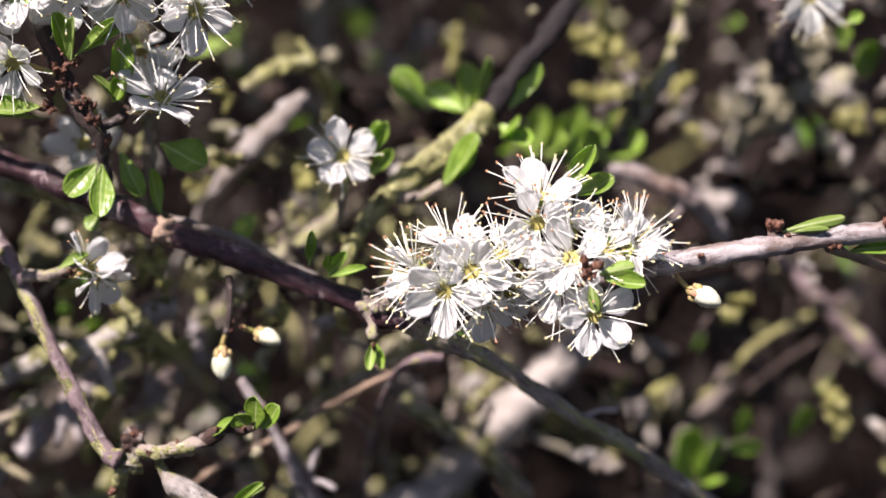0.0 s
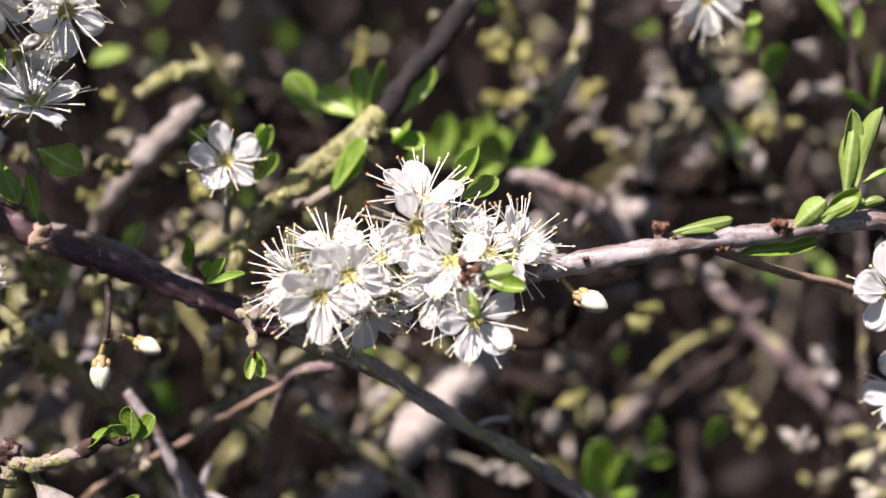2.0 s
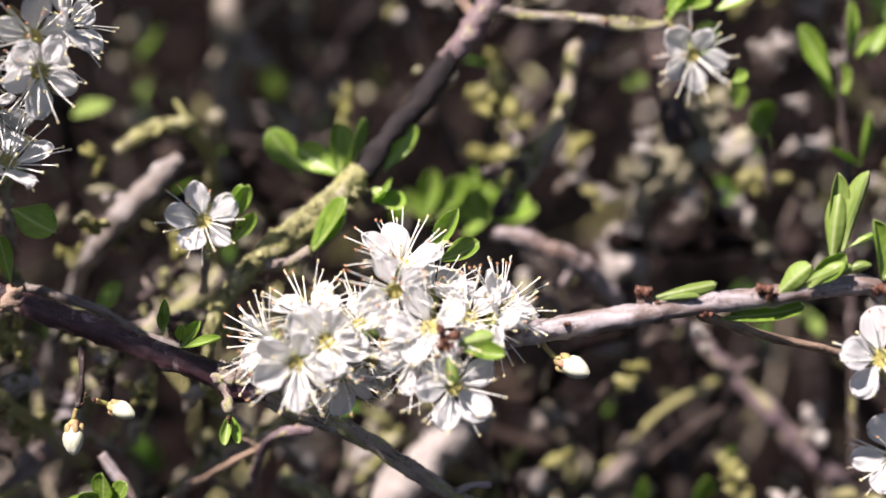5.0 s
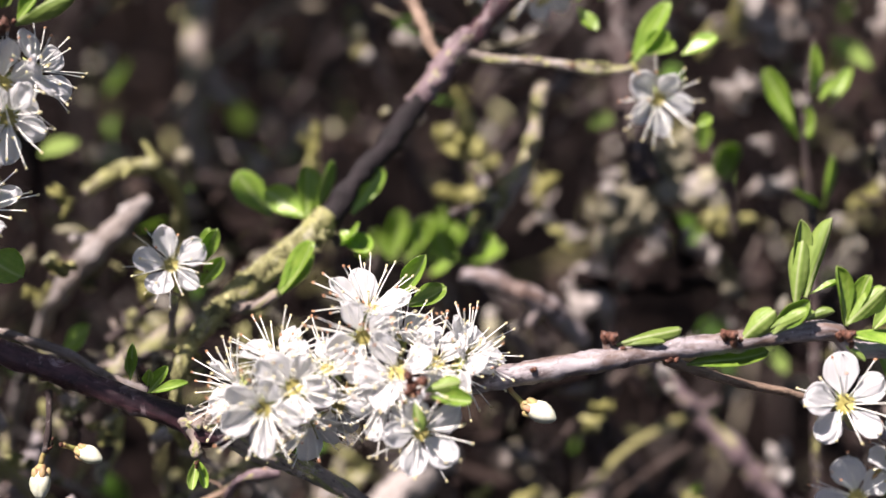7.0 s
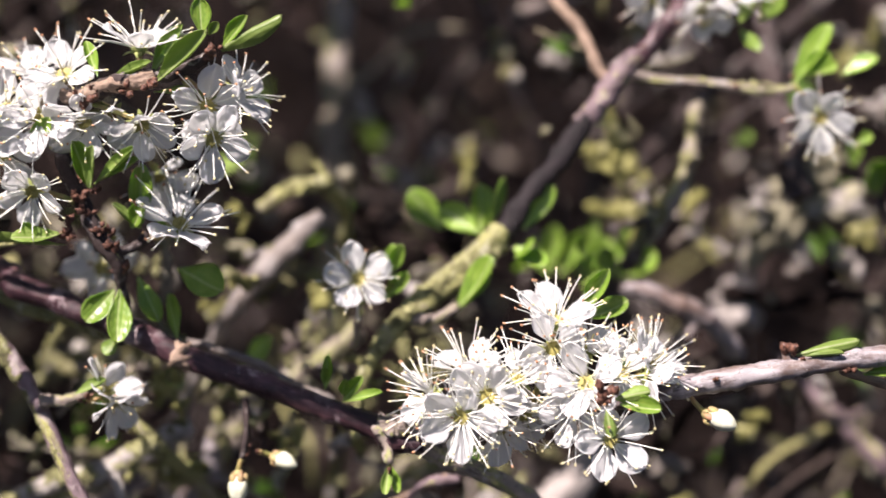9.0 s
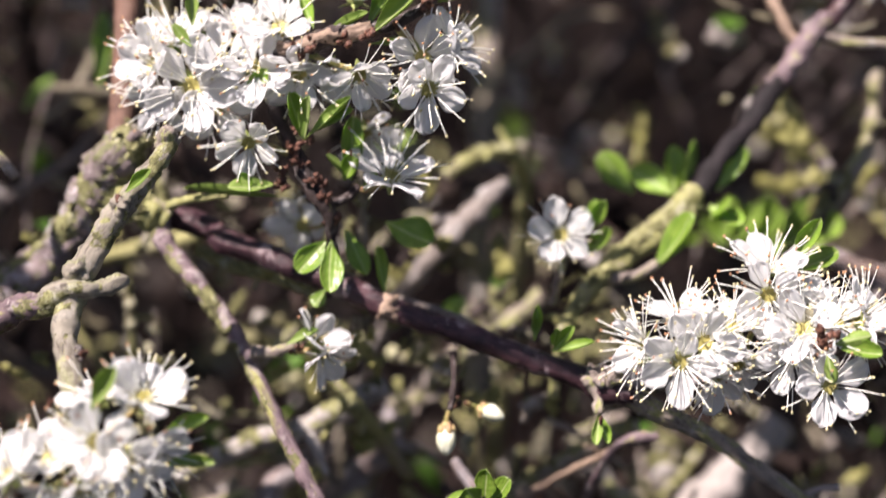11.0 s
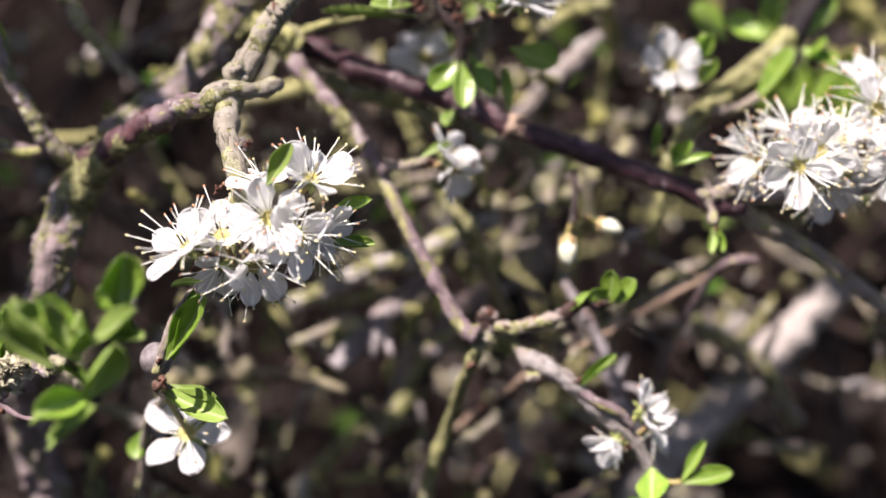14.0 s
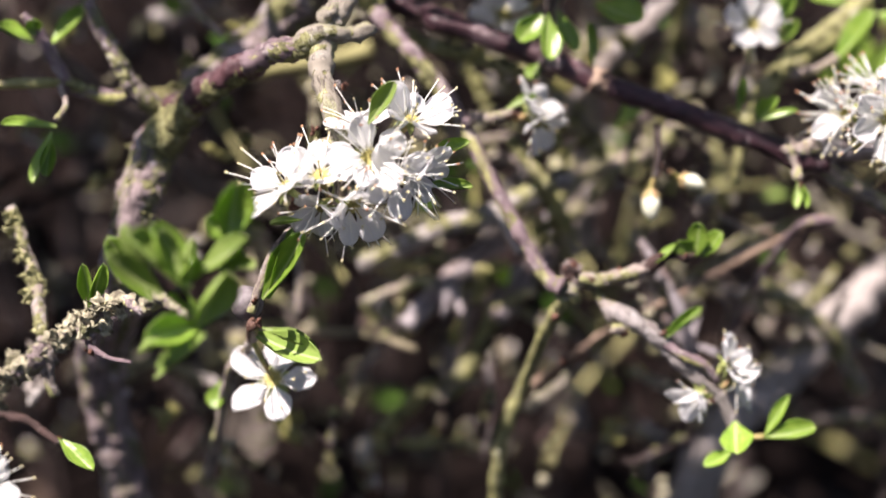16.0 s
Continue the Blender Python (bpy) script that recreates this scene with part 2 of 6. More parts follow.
def spline(pts, step):
    """Points and radii along a smooth line through the given (x, y, z, r)."""
    p = np.array(pts, float)
    if len(p) == 2:
        p = np.vstack([p[0], (p[0] + p[1]) / 2, p[1]])
    a = np.vstack([2 * p[0] - p[1], p, 2 * p[-1] - p[-2]])
    out = []
    for i in range(1, len(a) - 2):
        p0, p1, p2, p3 = a[i - 1:i + 3]
        k = max(2, int(np.linalg.norm(p2[:3] - p1[:3]) / step))
        for s in range(k):
            u = s / k
            out.append(0.5 * (2 * p1 + (p2 - p0) * u + (2 * p0 - 5 * p1 + 4 * p2 - p3) * u * u + (3 * p1 - p0 - 3 * p2 + p3) * u ** 3))
    out.append(p[-1])
    return np.array(out)


def tube(pts, sides=12, step=0.9, lumpy=0.14, verts=None, faces=None, seed=0.0, grain=None, gnarl=0.0):
    """A knobbly stem through (x, y, z, r) in mm; appends to verts and faces where these are given. gnarl adds ridges, pits and bud scars."""
    verts, faces = ([] if verts is None else verts), ([] if faces is None else faces)
    c = spline(pts, step)
    n0, side, run = len(verts), None, 10 * float(c[0][0])
    rnd = random.Random(int(abs(c[0][0] * 31 + c[-1][2] * 17)))
    scars, at = [], run + rnd.uniform(2, 6)
    while gnarl and at < run + 400:
        scars.append((at, rnd.uniform(0, 6.28), rnd.uniform(0.25, 0.7)))
        at += rnd.uniform(3.5, 11)
    for i, q in enumerate(c):
        run += float(np.linalg.norm(q[:3] - c[i - 1][:3])) if i else 0.0
        d = Vector(c[min(i + 1, len(c) - 1)][:3] - c[max(i - 1, 0)][:3]).normalized()
        side = d.orthogonal() if side is None else side - d * side.dot(d)
        side.normalize()
        up = d.cross(side)
        for k in range(sides):
            a = 2 * math.pi * k / sides
            o = side * math.cos(a) + up * math.sin(a)
            v = Vector(q[:3])
            w = v + o * q[3]
            r = q[3] * (1 + lumpy * (noise.noise(w * 0.28 + Vector((seed, 0, 0))) * 1.3 + noise.noise(w * 1.1) * 0.7))
            if gnarl:
                w2 = Vector((run * 0.45, 0, 0)) + o * q[3] * 1.1 + Vector((0, seed, c[0][2]))
                r += q[3] * gnarl * (0.55 - 1.5 * abs(noise.noise(w2 * 0.75)) + 0.8 * noise.noise(w * 1.9))
                for s0, a0, h in scars:
                    if abs(run - s0) < 3:
                        r += min(0.7, q[3] * 0.45) * h * math.exp(-((run - s0) / 0.75) ** 2) * (0.25 + 0.75 * max(0, math.cos(a - a0)) ** 2)
            verts.append((v + o * r) * MM)
            if grain is not None:
                grain.append((run, 9 * float(c[0][2]) + q[3] * math.cos(a), q[3] * math.sin(a)))
    for i in range(len(c) - 1):
        for k in range(sides):
            a, b = n0 + i * sides + k, n0 + i * sides + (k + 1) % sides
            faces.append((a, b, b + sides, a + sides))
    faces.append(tuple(reversed(range(n0, n0 + sides))))
    faces.append(tuple(range(n0 + (len(c) - 1) * sides, n0 + len(c) * sides)))
    return verts, faces


def stem(parent, name, pts, mat, sides=14, lumpy=0.14, step=0.8, label="", gnarl=0.12):
    g = []
    v, f = tube(pts, sides, min(step, 0.6), lumpy, grain=g, gnarl=gnarl)
    return part(name, mesh(name, v, f, [mat], grain=g), parent, None, label)


def blob(verts, faces, at, size, way=(0, 0, 1), rings=5, sides=7, rough=0.1, point=0.0):
    """An egg at a place in mm, appended; size is (radius, half length); point draws its end out."""
    m = frame_along(way, (0.3, -1, 0.2)) if abs(Vector(way).normalized().dot(Vector((0.3, -1, 0.2)).normalized())) < 0.95 else frame_along(way, (1, 0, 0))
    n0 = len(verts)
    for i in range(rings + 1):
        u = math.pi * i / rings
        for k in range(sides):
            a = 2 * math.pi * k / sides
            r = size[0] * math.sin(u) * (1 - point * max(0, -math.cos(u)))
            p = Vector((r * math.cos(a), -size[1] * math.cos(u), r * math.sin(a)))
            p *= 1 + rough * noise.noise(p * 3 + Vector(at))
            verts.append((Vector(at) + m.to_3x3() @ p) * MM)
    for i in range(rings):
        for k in range(sides):
            a, b = n0 + i * sides + k, n0 + i * sides + (k + 1) % sides
            faces.append((a, b, b + sides, a + sides))


def sheet(shape, nu, nv, thick):
    """A closed thin body over shape(u, v) -> point, u along 0..1, v across -1..1."""
    top = [Vector(shape(i / nu, 2 * j / nv - 1)) for i in range(nu + 1) for j in range(nv + 1)]
    verts, faces, w = list(top), [], nv + 1
    for i in range(nu + 1):
        for j in range(nv + 1):
            a = top[min(i + 1, nu) * w + j] - top[max(i - 1, 0) * w + j]
            b = top[i * w + min(j + 1, nv)] - top[i * w + max(j - 1, 0)]
            nrm = b.cross(a)
            nrm = nrm.normalized() if nrm.length > 1e-9 else Vector((0, 0, 1))
            verts.append(top[i * w + j] - nrm * thick)
    n1 = len(top)
    for i in range(nu):
        for j in range(nv):
            a = i * w + j
            faces.append((a, a + 1, a + w + 1, a + w))
            faces.append((n1 + a, n1 + a + w, n1 + a + w + 1, n1 + a + 1))
    rim = [j for j in range(w)] + [i * w + nv for i in range(1, nu + 1)] + [nu * w + j for j in range(nv - 1, -1, -1)] + [i * w for i in range(nu - 1, 0, -1)]
    for a, b in zip(rim, rim[1:] + rim[:1]):
        faces.append((b, a, n1 + a, n1 + b))
    return verts, faces


LEAVES = {}


def leaf_mesh(fold, curl, mat, kind):
    """A toothed leaf, broadest beyond its middle; kind picks one of four ways in which it twists and rolls."""
    key = (round(fold, 1), round(curl, 1), mat.name, kind)
    if key not in LEAVES:
        rnd = random.Random(kind * 13 + 5)
        twist, roll, wave, lop = rnd.uniform(-0.5, 0.5), rnd.uniform(0.4, 1.3), rnd.uniform(0.015, 0.045), rnd.uniform(-0.12, 0.12)

        def shape(u, v):
            k = min(1.0, u / 0.6)
            half = 0.5 * (0.10 + 0.90 * k ** 1.15 * (2 - k) ** 0.6) * math.sqrt(max(0.0, 1 - max(0.0, (u - 0.52) / 0.48) ** 2.2)) + 0.012
            half = half * (1 - 0.07 * abs(v) ** 6 * ((u * 15) % 1.0)) * (1 + lop * v)
            bow = 0.25 + 1.15 * fold
            x, z = half * math.sin(bow * v) / bow, half * (1 - math.cos(bow * v)) / bow - 0.03 * (1 - abs(v)) ** 5
            z += wave * math.sin(5 * u + 2 * v + kind) + 0.014 * math.sin(6.28 * (6 * u - 1.3 * abs(v))) * abs(v) * (1 - abs(v)) * 2.5 - roll * 0.03 * v * v
            t = twist * u
            x, z = x * math.cos(t) - z * math.sin(t), x * math.sin(t) + z * math.cos(t)
            bend = curl * u
            y = math.sin(bend) / curl if abs(curl) > 0.05 else u
            z2 = (1 - math.cos(bend)) / curl if abs(curl) > 0.05 else 0
            return x, y - z * math.sin(bend), z * math.cos(bend) + z2
        v, f = sheet(shape, 32, 10, 0.018)
        LEAVES[key] = mesh("leaf", v, f, [mat])
    return LEAVES[key]


def leaf(parent, base, tip, width, face=(0, -0.8, 0.6), fold=0.6, curl=0.3, mat=None):
    """A leaf from base to tip, in mm, its upper side towards face."""
    b, t = Vector(base), Vector(tip)
    m = Matrix.Translation(b * MM) @ frame_along(t - b, face)
    ln = (t - b).length * MM
    kind = int(abs(b.x * 7 + t.z * 11)) % 4
    return part("leaf", leaf_mesh(fold, curl, mat or LEAF, kind), parent, m @ Matrix.Diagonal((width * MM, ln, ln * 0.25 + width * MM * 0.75, 1)))


def petal_mesh(i):
    """A spoon-shaped petal with a narrow claw, a frilled rim and faint creases."""
    rnd = random.Random(40 + i)
    cup, wave, wide = rnd.uniform(0.1, 0.7), rnd.uniform(0.03, 0.08), rnd.uniform(0.66, 0.90)
    ph, notch, lean = rnd.uniform(0, 6), rnd.uniform(0.0, 0.05), rnd.uniform(-0.1, 0.1)

    def shape(u, v):
        u = 1 - (1 - u) ** 1.5
        k = min(1.0, u / 0.5)
        half = wide * 0.5 * (0.13 + 0.87 * k * k * (3 - 2 * k)) * math.sqrt(max(0.0, 1 - max(0.0, (u - 0.52) / 0.48) ** 2.5)) + 0.006
        half *= 1 + 0.03 * math.sin(8 * u + ph) + 0.02 * math.sin(21 * u + 2 * ph) * abs(v)
        y = u - notch * max(0, 1 - abs(v - lean * 2) * 2.2) * u ** 6 + 0.02 * math.sin(6 * v + ph) * u ** 4
        z = cup * (0.5 * half * v * v + 0.24 * u * u) - 0.13 * max(0, u - 0.7) + wave * u * math.sin(4 * v + ph) + 0.018 * math.sin(12 * v + ph) * u
        z += 0.12 * u * u * noise.noise(Vector((v * 1.6 + ph, u * 2.4, i)))
        return half * v + lean * u * u, y, z
    v, f = sheet(shape, 14, 12, 0.012)
    return mesh("petal", v, f, [PETAL])


def stamen_mesh(i):
    rnd = random.Random(90 + i)
    bow, side = rnd.uniform(0.05, 0.22), rnd.uniform(-0.08, 0.08)
    pts = [(side * s * s, s, -bow * s * s, 0.016 - 0.004 * s) for s in (0, 0.33, 0.66, 1.0)]
    v, f = tube([tuple(c * 1000 for c in p) for p in pts], 5, 160, 0.0)
    k = len(f)
    w = Vector(pts[-1][:3])
    blob(v, f, w * 1000, (33, 42), (rnd.uniform(-1, 1), 0.6, rnd.uniform(-1, 1)), 4, 6, 0.0)
    return mesh("stamen", v, f, [FILAMENT, ANTHER_RED if i % 5 == 0 else ANTHER], [0] * k + [1] * (len(f) - k))


def cup_mesh():
    """The heart of a flower: a yellow bowl with a pistil on a green calyx of five lobes."""
    prof = [(0.00, 0.00, 0), (0.12, 0.01, 0), (0.22, 0.06, 0), (0.235, 0.045, 1), (0.18, -0.06, 1), (0.07, -0.17, 1), (0.0, -0.19, 1)]
    v, f, idx = [], [], []
    s = 14
    for r, z, _ in prof:
        for k in range(s):
            a = 2 * math.pi * k / s
            v.append(Vector((r * math.cos(a), r * math.sin(a), z)))
    for i in range(len(prof) - 1):
        for k in range(s):
            a, b = i * s + k, i * s + (k + 1) % s
            f.append((a, a + s, b + s, b))
            idx.append(prof[i + 1][2])
    k0 = len(f)
    tube([(0, 0, 20, 22), (5, 0, 250, 16), (10, 8, 480, 14)], 6, 200, 0.0, v, f)
    blob(v, f, (10, 8, 490), (30, 26), (0, 0, 1), 4, 6, 0.0)
    idx += [0] * (len(f) - k0)
    for j in range(5):
        a = 2 * math.pi * (j + 0.5) / 5
        d, e = Vector((math.cos(a), math.sin(a), 0)), Vector((-math.sin(a), math.cos(a), 0))
        n0 = len(v)
        for u, w in ((0, 0.075), (0.5, 0.085), (1, 0.012)):
            c = d * (0.15 + 0.26 * u) + Vector((0, 0, -0.05 - 0.10 * u * u))
            v += [c - e * w, c + e * w, c + e * w - Vector((0, 0, 0.022)), c - e * w - Vector((0, 0, 0.022))]
        for i in range(2):
            q = n0 + 4 * i
            for a0, b0 in ((0, 1), (1, 2), (2, 3), (3, 0)):
                f.append((q + a0, q + b0, q + 4 + b0, q + 4 + a0))
                idx.append(1)
    return mesh("flower", v, f, [CUP, CALYX], idx)


PETALS = [petal_mesh(i) for i in range(12)]
STAMENS = [stamen_mesh(i) for i in range(8)]
HEART = cup_mesh()
COUNT = [0]


def flower(parent, at, face, size, node, openness=68, stamens=19, reach=0.92, roll=None, petals=5, label=""):
    """A five-petalled blossom: its heart at a place, turned to face, on a stalk from node. openness: degrees of the petals from its axis."""
    COUNT[0] += 1
    rnd = random.Random(COUNT[0] * 7 + 3)
    z = Vector(face).normalized()
    base = z.to_track_quat("Z", "Y").to_matrix().to_4x4()
    spin = radians(rnd.uniform(0, 72) if roll is None else roll)
    m = Matrix.Translation(Vector(at) * MM) @ base
    s = size * MM
    heart = part("flower", HEART, parent, m @ Matrix.Diagonal((s, s, s, 1)), label)
    for k in range(petals):
        a = spin + 2 * math.pi * k / 5 + rnd.uniform(-0.12, 0.12)
        up = radians(90 - openness + rnd.uniform(-22, 20))
        q = m @ Matrix.Rotation(a, 4, "Z") @ Matrix.Translation((0, 0.17 * s, 0.02 * s)) @ Matrix.Rotation(up, 4, "X") @ Matrix.Rotation(rnd.uniform(-0.35, 0.35), 4, "Y")
        k2 = s * rnd.uniform(0.76, 0.97)
        part("petal", rnd.choice(PETALS), heart, q @ Matrix.Diagonal((k2 * rnd.uniform(0.95, 1.1), k2, k2, 1)))
    for k in range(int(stamens * 1.5)):
        a = spin + 2.39996 * k + rnd.uniform(-0.25, 0.25)
        lean = radians(90 - (8 + 66 * math.sqrt((k + 0.5) / (stamens * 1.5)) + rnd.uniform(-7, 7)))
        q = m @ Matrix.Rotation(a, 4, "Z") @ Matrix.Translation((0, 0.185 * s, 0.05 * s)) @ Matrix.Rotation(lean, 4, "X")
        k2 = s * reach * rnd.uniform(0.85, 1.3)
        part("stamen", STAMENS[k % len(STAMENS)], heart, q @ Matrix.Diagonal((s, k2, s, 1)))
    a, b = Vector(node), Vector(at) - z * size * 0.17
    mid = (a + b) / 2 - z * size * 0.15 + Vector((0, 0, -0.3))
    v, f = tube([(*a, 0.55), (*mid, 0.42), (*b, 0.5)], 7, 0.7, 0.05)
    part("stalk", mesh("stalk", v, f, [STALK]), heart)
    return heart


def flower_bud(parent, at, way, size, node, label="closed cream-white flower bud"):
    """A closed bud of wrapped petals in a brownish calyx, on a stalk."""
    v, f = [], []
    d = Vector(way).normalized()
    blob(v, f, Vector(at), (size * 0.62, size), d, 9, 12, 0.05, 0.35)
    ob = part("flower_bud", mesh("flower_bud", v, f, [BUD_WHITE]), parent, None, label)
    v, f = [], []
    e = d.orthogonal().normalized()
    for j in range(5):
        o = Matrix.Rotation(2 * math.pi * j / 5, 3, d) @ e
        blob(v, f, Vector(at) - d * size * 0.5 + o * size * 0.36, (size * 0.27, size * 0.55), d - o * 0.25, 5, 7, 0.1, 0.3)
    blob(v, f, Vector(at) - d * size * 0.95, (size * 0.38, size * 0.35), d, 5, 8)
    part("calyx", mesh("calyx", v, f, [BUD_CALYX]), ob)
    for j in range(3):
        w, g = [], []
        o = Matrix.Rotation(2 * math.pi * j / 3 + 0.4, 3, d) @ e
        blob(w, g, Vector(at) + d * size * 0.12 + o * size * 0.2, (size * 0.5, size * 0.86), d - o * 0.12, 7, 9, 0.06, 0.4)
        part("petal", mesh("petal", w, g, [BUD_WHITE]), ob)
    a, b = Vector(node), Vector(at) - d * size * 1.2
    v, f = tube([(*a, 0.5), (*((a + b) / 2 - d * size * 0.2), 0.42), (*b, 0.5)], 7, 0.7, 0.06)
    part("stalk", mesh("stalk", v, f, [STALK]), ob)
    return ob


def scale_mesh(i):
    v, f = [], []
    blob(v, f, (i * 3, 0, 0), (820 * (0.85 + 0.14 * (i % 3)), 1050), (0, 1, 0), 6, 7, 0.55, 0.85)
    return mesh("bud_scale", [p - Vector((i * 0.003, 0, 0)) for p in v], f, [SCALE])


SCALES = [scale_mesh(i) for i in range(4)]


def scales(parent, at, spread, count, size, seed):
    """A knot of small brown bud scales round a place."""
    rnd = random.Random(seed)
    for k in range(max(3, int(count * 0.6))):
        o = Vector((rnd.gauss(0, 1), rnd.gauss(0, 1), rnd.gauss(0, 1))) * spread * 0.36
        m = Matrix.Translation((Vector(at) + o) * MM) @ frame_along(o + Vector((0, -0.5, 0.4)), (1, 0.2, 0.1))
        s = size * rnd.uniform(0.65, 1.25) * MM
        part("bud_scale", SCALES[k % 4], parent, m @ Matrix.Diagonal((s, s, s, 1)))


def knot(parent, at, size, seed, mat):
    """A gnarled swelling of the wood: one lumpy body."""
    v, f = [], []
    for i in range(17):
        u = math.pi * i / 16
        for k in range(20):
            a = 2 * math.pi * k / 20
            d = Vector((math.sin(u) * math.cos(a), math.sin(u) * math.sin(a), math.cos(u)))
            r = size * (0.85 + 0.7 * noise.noise(d * 1.7 + Vector((seed, 0, 0))) + 0.45 * abs(noise.noise(d * 4.5 + Vector((0, seed, 0)))))
            v.append((Vector(at) + d * r) * MM)
    for i in range(16):
        for k in range(20):
            a, b = i * 20 + k, i * 20 + (k + 1) % 20
            f.append((a, a + 20, b + 20, b))
    return part("knot", mesh("knot", v, f, [mat], grain=[p * 1000 for p in v]), parent)


def crust(parent, pts, toward, seed, rise=0.6, spread=0.0, mat=None):
    """A ragged shell of lichen that grows out of the bark on the side that looks toward."""
    c = spline(pts, 0.4)
    v, f, run, side, n = [], [], 0.0, None, 20
    for i, q in enumerate(c):
        run += float(np.linalg.norm(q[:3] - c[i - 1][:3])) if i else 0.0
        d = Vector(c[min(i + 1, len(c) - 1)][:3] - c[max(i - 1, 0)][:3]).normalized()
        side = d.orthogonal() if side is None else side - d * side.dot(d)
        side.normalize()
        up, to = d.cross(side), Vector(toward)
        to = (to - d * to.dot(d)).normalized()
        for k in range(n):
            a = 2 * math.pi * k / n
            o = side * math.cos(a) + up * math.sin(a)
            p = Vector(q[:3]) + o * q[3]
            h = 0.6 * o.dot(to) - 0.35 + spread + 1.0 * noise.noise(p * 0.22 + Vector((seed, 0, 0))) + 0.7 * noise.noise(p * 0.7 + Vector((0, seed, 0)))
            h = max(-0.5, min(0.8, h)) + (0.55 * noise.noise(p * 1.7) + 0.3 * noise.noise(p * 3.9) if h > -0.1 else 0)
            ends = min(1.0, i / 3, (len(c) - 1 - i) / 3)
            v.append((Vector(q[:3]) + o * (q[3] * 0.97 + rise * h * ends - 0.5 * (1 - ends))) * MM)
    for i in range(len(c) - 1):
        for k in range(n):
            p, q = i * n + k, i * n + (k + 1) % n
            f.append((p, q, q + n, p + n))
    return part("lichen", mesh("lichen", v, f, [mat or CRUST]), parent, None, "yellow-green lichen crust")


def tufts(parent, pts, count, size, seed, drop=0.0):
    """A crust of small lichen lobes in patches on a stem through (x, y, z, r)."""
    rnd = random.Random(seed)
    c = spline(pts, 0.8)
    v, f = [], []
    spots = [(rnd.randrange(1, len(c) - 1), rnd.uniform(0, 6.28), rnd.uniform(0.4, 1.6)) for _ in range(max(3, count // 7))]
    for _ in range(int(count * 2.2)):
        i0, a0, wide = rnd.choice(spots)
        i = min(len(c) - 2, max(1, i0 + int(rnd.gauss(0, 2.2 * wide))))
        d = Vector(c[i + 1][:3] - c[i - 1][:3]).normalized()
        e = d.orthogonal().normalized()
        o = Matrix.Rotation(a0 + rnd.gauss(0, 0.5 * wide), 3, d) @ e
        o = (o + Vector((0, 0, -drop * 0.6))).normalized()
        o = (o - d * o.dot(d)).normalized()
        s = size * rnd.uniform(0.2, 0.75) * (0.6 + 0.4 * wide)
        p = Vector(c[i][:3]) + o * (c[i][3] * 0.97) + d * rnd.gauss(0, 0.4)
        blob(v, f, p, (s * 0.8, s * rnd.uniform(0.2, 0.45)), o + Vector((rnd.gauss(0, 0.35), rnd.gauss(0, 0.35), rnd.gauss(0, 0.35))), 4, 6, 0.55)
    return tagged(part("lichen", mesh("lichen", v, f, [LICHEN]), parent, None, "yellow-green lichen crust"), kind="stuff")


def lobes(parent, pts, count, size, seed, mat, lift=0.5):
    """Ragged leafy lichen: thin wavy lobes that stand off the bark."""
    rnd = random.Random(seed)
    c = spline(pts, 0.6)
    v, f = [], []
    for _ in range(count):
        i = rnd.randrange(1, len(c) - 1)
        d = Vector(c[i + 1][:3] - c[i - 1][:3]).normalized()
        o = Matrix.Rotation(rnd.uniform(0, 6.28), 3, d) @ d.orthogonal().normalized()
        if o.y > 0.4:
            o = -o
        s, ph, wide = size * rnd.uniform(0.5, 1.3), rnd.uniform(0, 9), rnd.uniform(0.5, 1.0)
        way = o * lift + d * rnd.gauss(0, 0.7) + Vector((rnd.gauss(0, 0.3), rnd.gauss(0, 0.3), rnd.gauss(0, 0.3)))
        m = frame_along(way, o)
        at = Vector(c[i][:3]) + o * c[i][3] * 0.9

        def shape(u, w):
            half = wide * 0.5 * math.sin(math.pi * min(0.96, 0.12 + 0.86 * u)) ** 0.6 * (1 + 0.3 * math.sin(9 * u + ph) + 0.2 * math.sin(17 * u + 3 * w))
            return half * w, u * (1 + 0.18 * math.sin(5 * w + ph)), 0.16 * math.sin(4 * w + ph) * u + 0.14 * math.sin(6 * u + ph)
        lv, lf = sheet(shape, 5, 4, 0.07)
        n0 = len(v)
        v += [(at + m.to_3x3() @ (q * s)) * MM for q in lv]
        f += [tuple(k + n0 for k in q) for q in lf]
    return tagged(part("lichen", mesh("lichen", v, f, [mat]), parent, None, "ragged grey-green leafy lichen"), kind="stuff")


# ---- the ground ----


def ground_material():
    m, n, l, b, co = shader("shade_dark_soil_and_litter", 0.95, 0.02)
    big, mid, fine = noisy(n, l, co, 9, 4), noisy(n, l, co, 60, 6, 0.7, 0.8), noisy(n, l, co, 420, 4)
    # the deep shade under the hedge is put into these near-black soil colours
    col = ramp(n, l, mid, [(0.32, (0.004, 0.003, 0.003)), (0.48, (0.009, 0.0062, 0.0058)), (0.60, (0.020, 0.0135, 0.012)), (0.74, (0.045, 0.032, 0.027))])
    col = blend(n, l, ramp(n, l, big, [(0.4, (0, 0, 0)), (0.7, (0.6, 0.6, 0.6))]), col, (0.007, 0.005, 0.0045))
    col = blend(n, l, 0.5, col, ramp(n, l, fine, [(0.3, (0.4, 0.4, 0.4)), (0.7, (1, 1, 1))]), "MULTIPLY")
    l.new(col, b.inputs["Base Color"])
    relief(n, l, b, mid, 0.9, 0.006)
    return m


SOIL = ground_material()


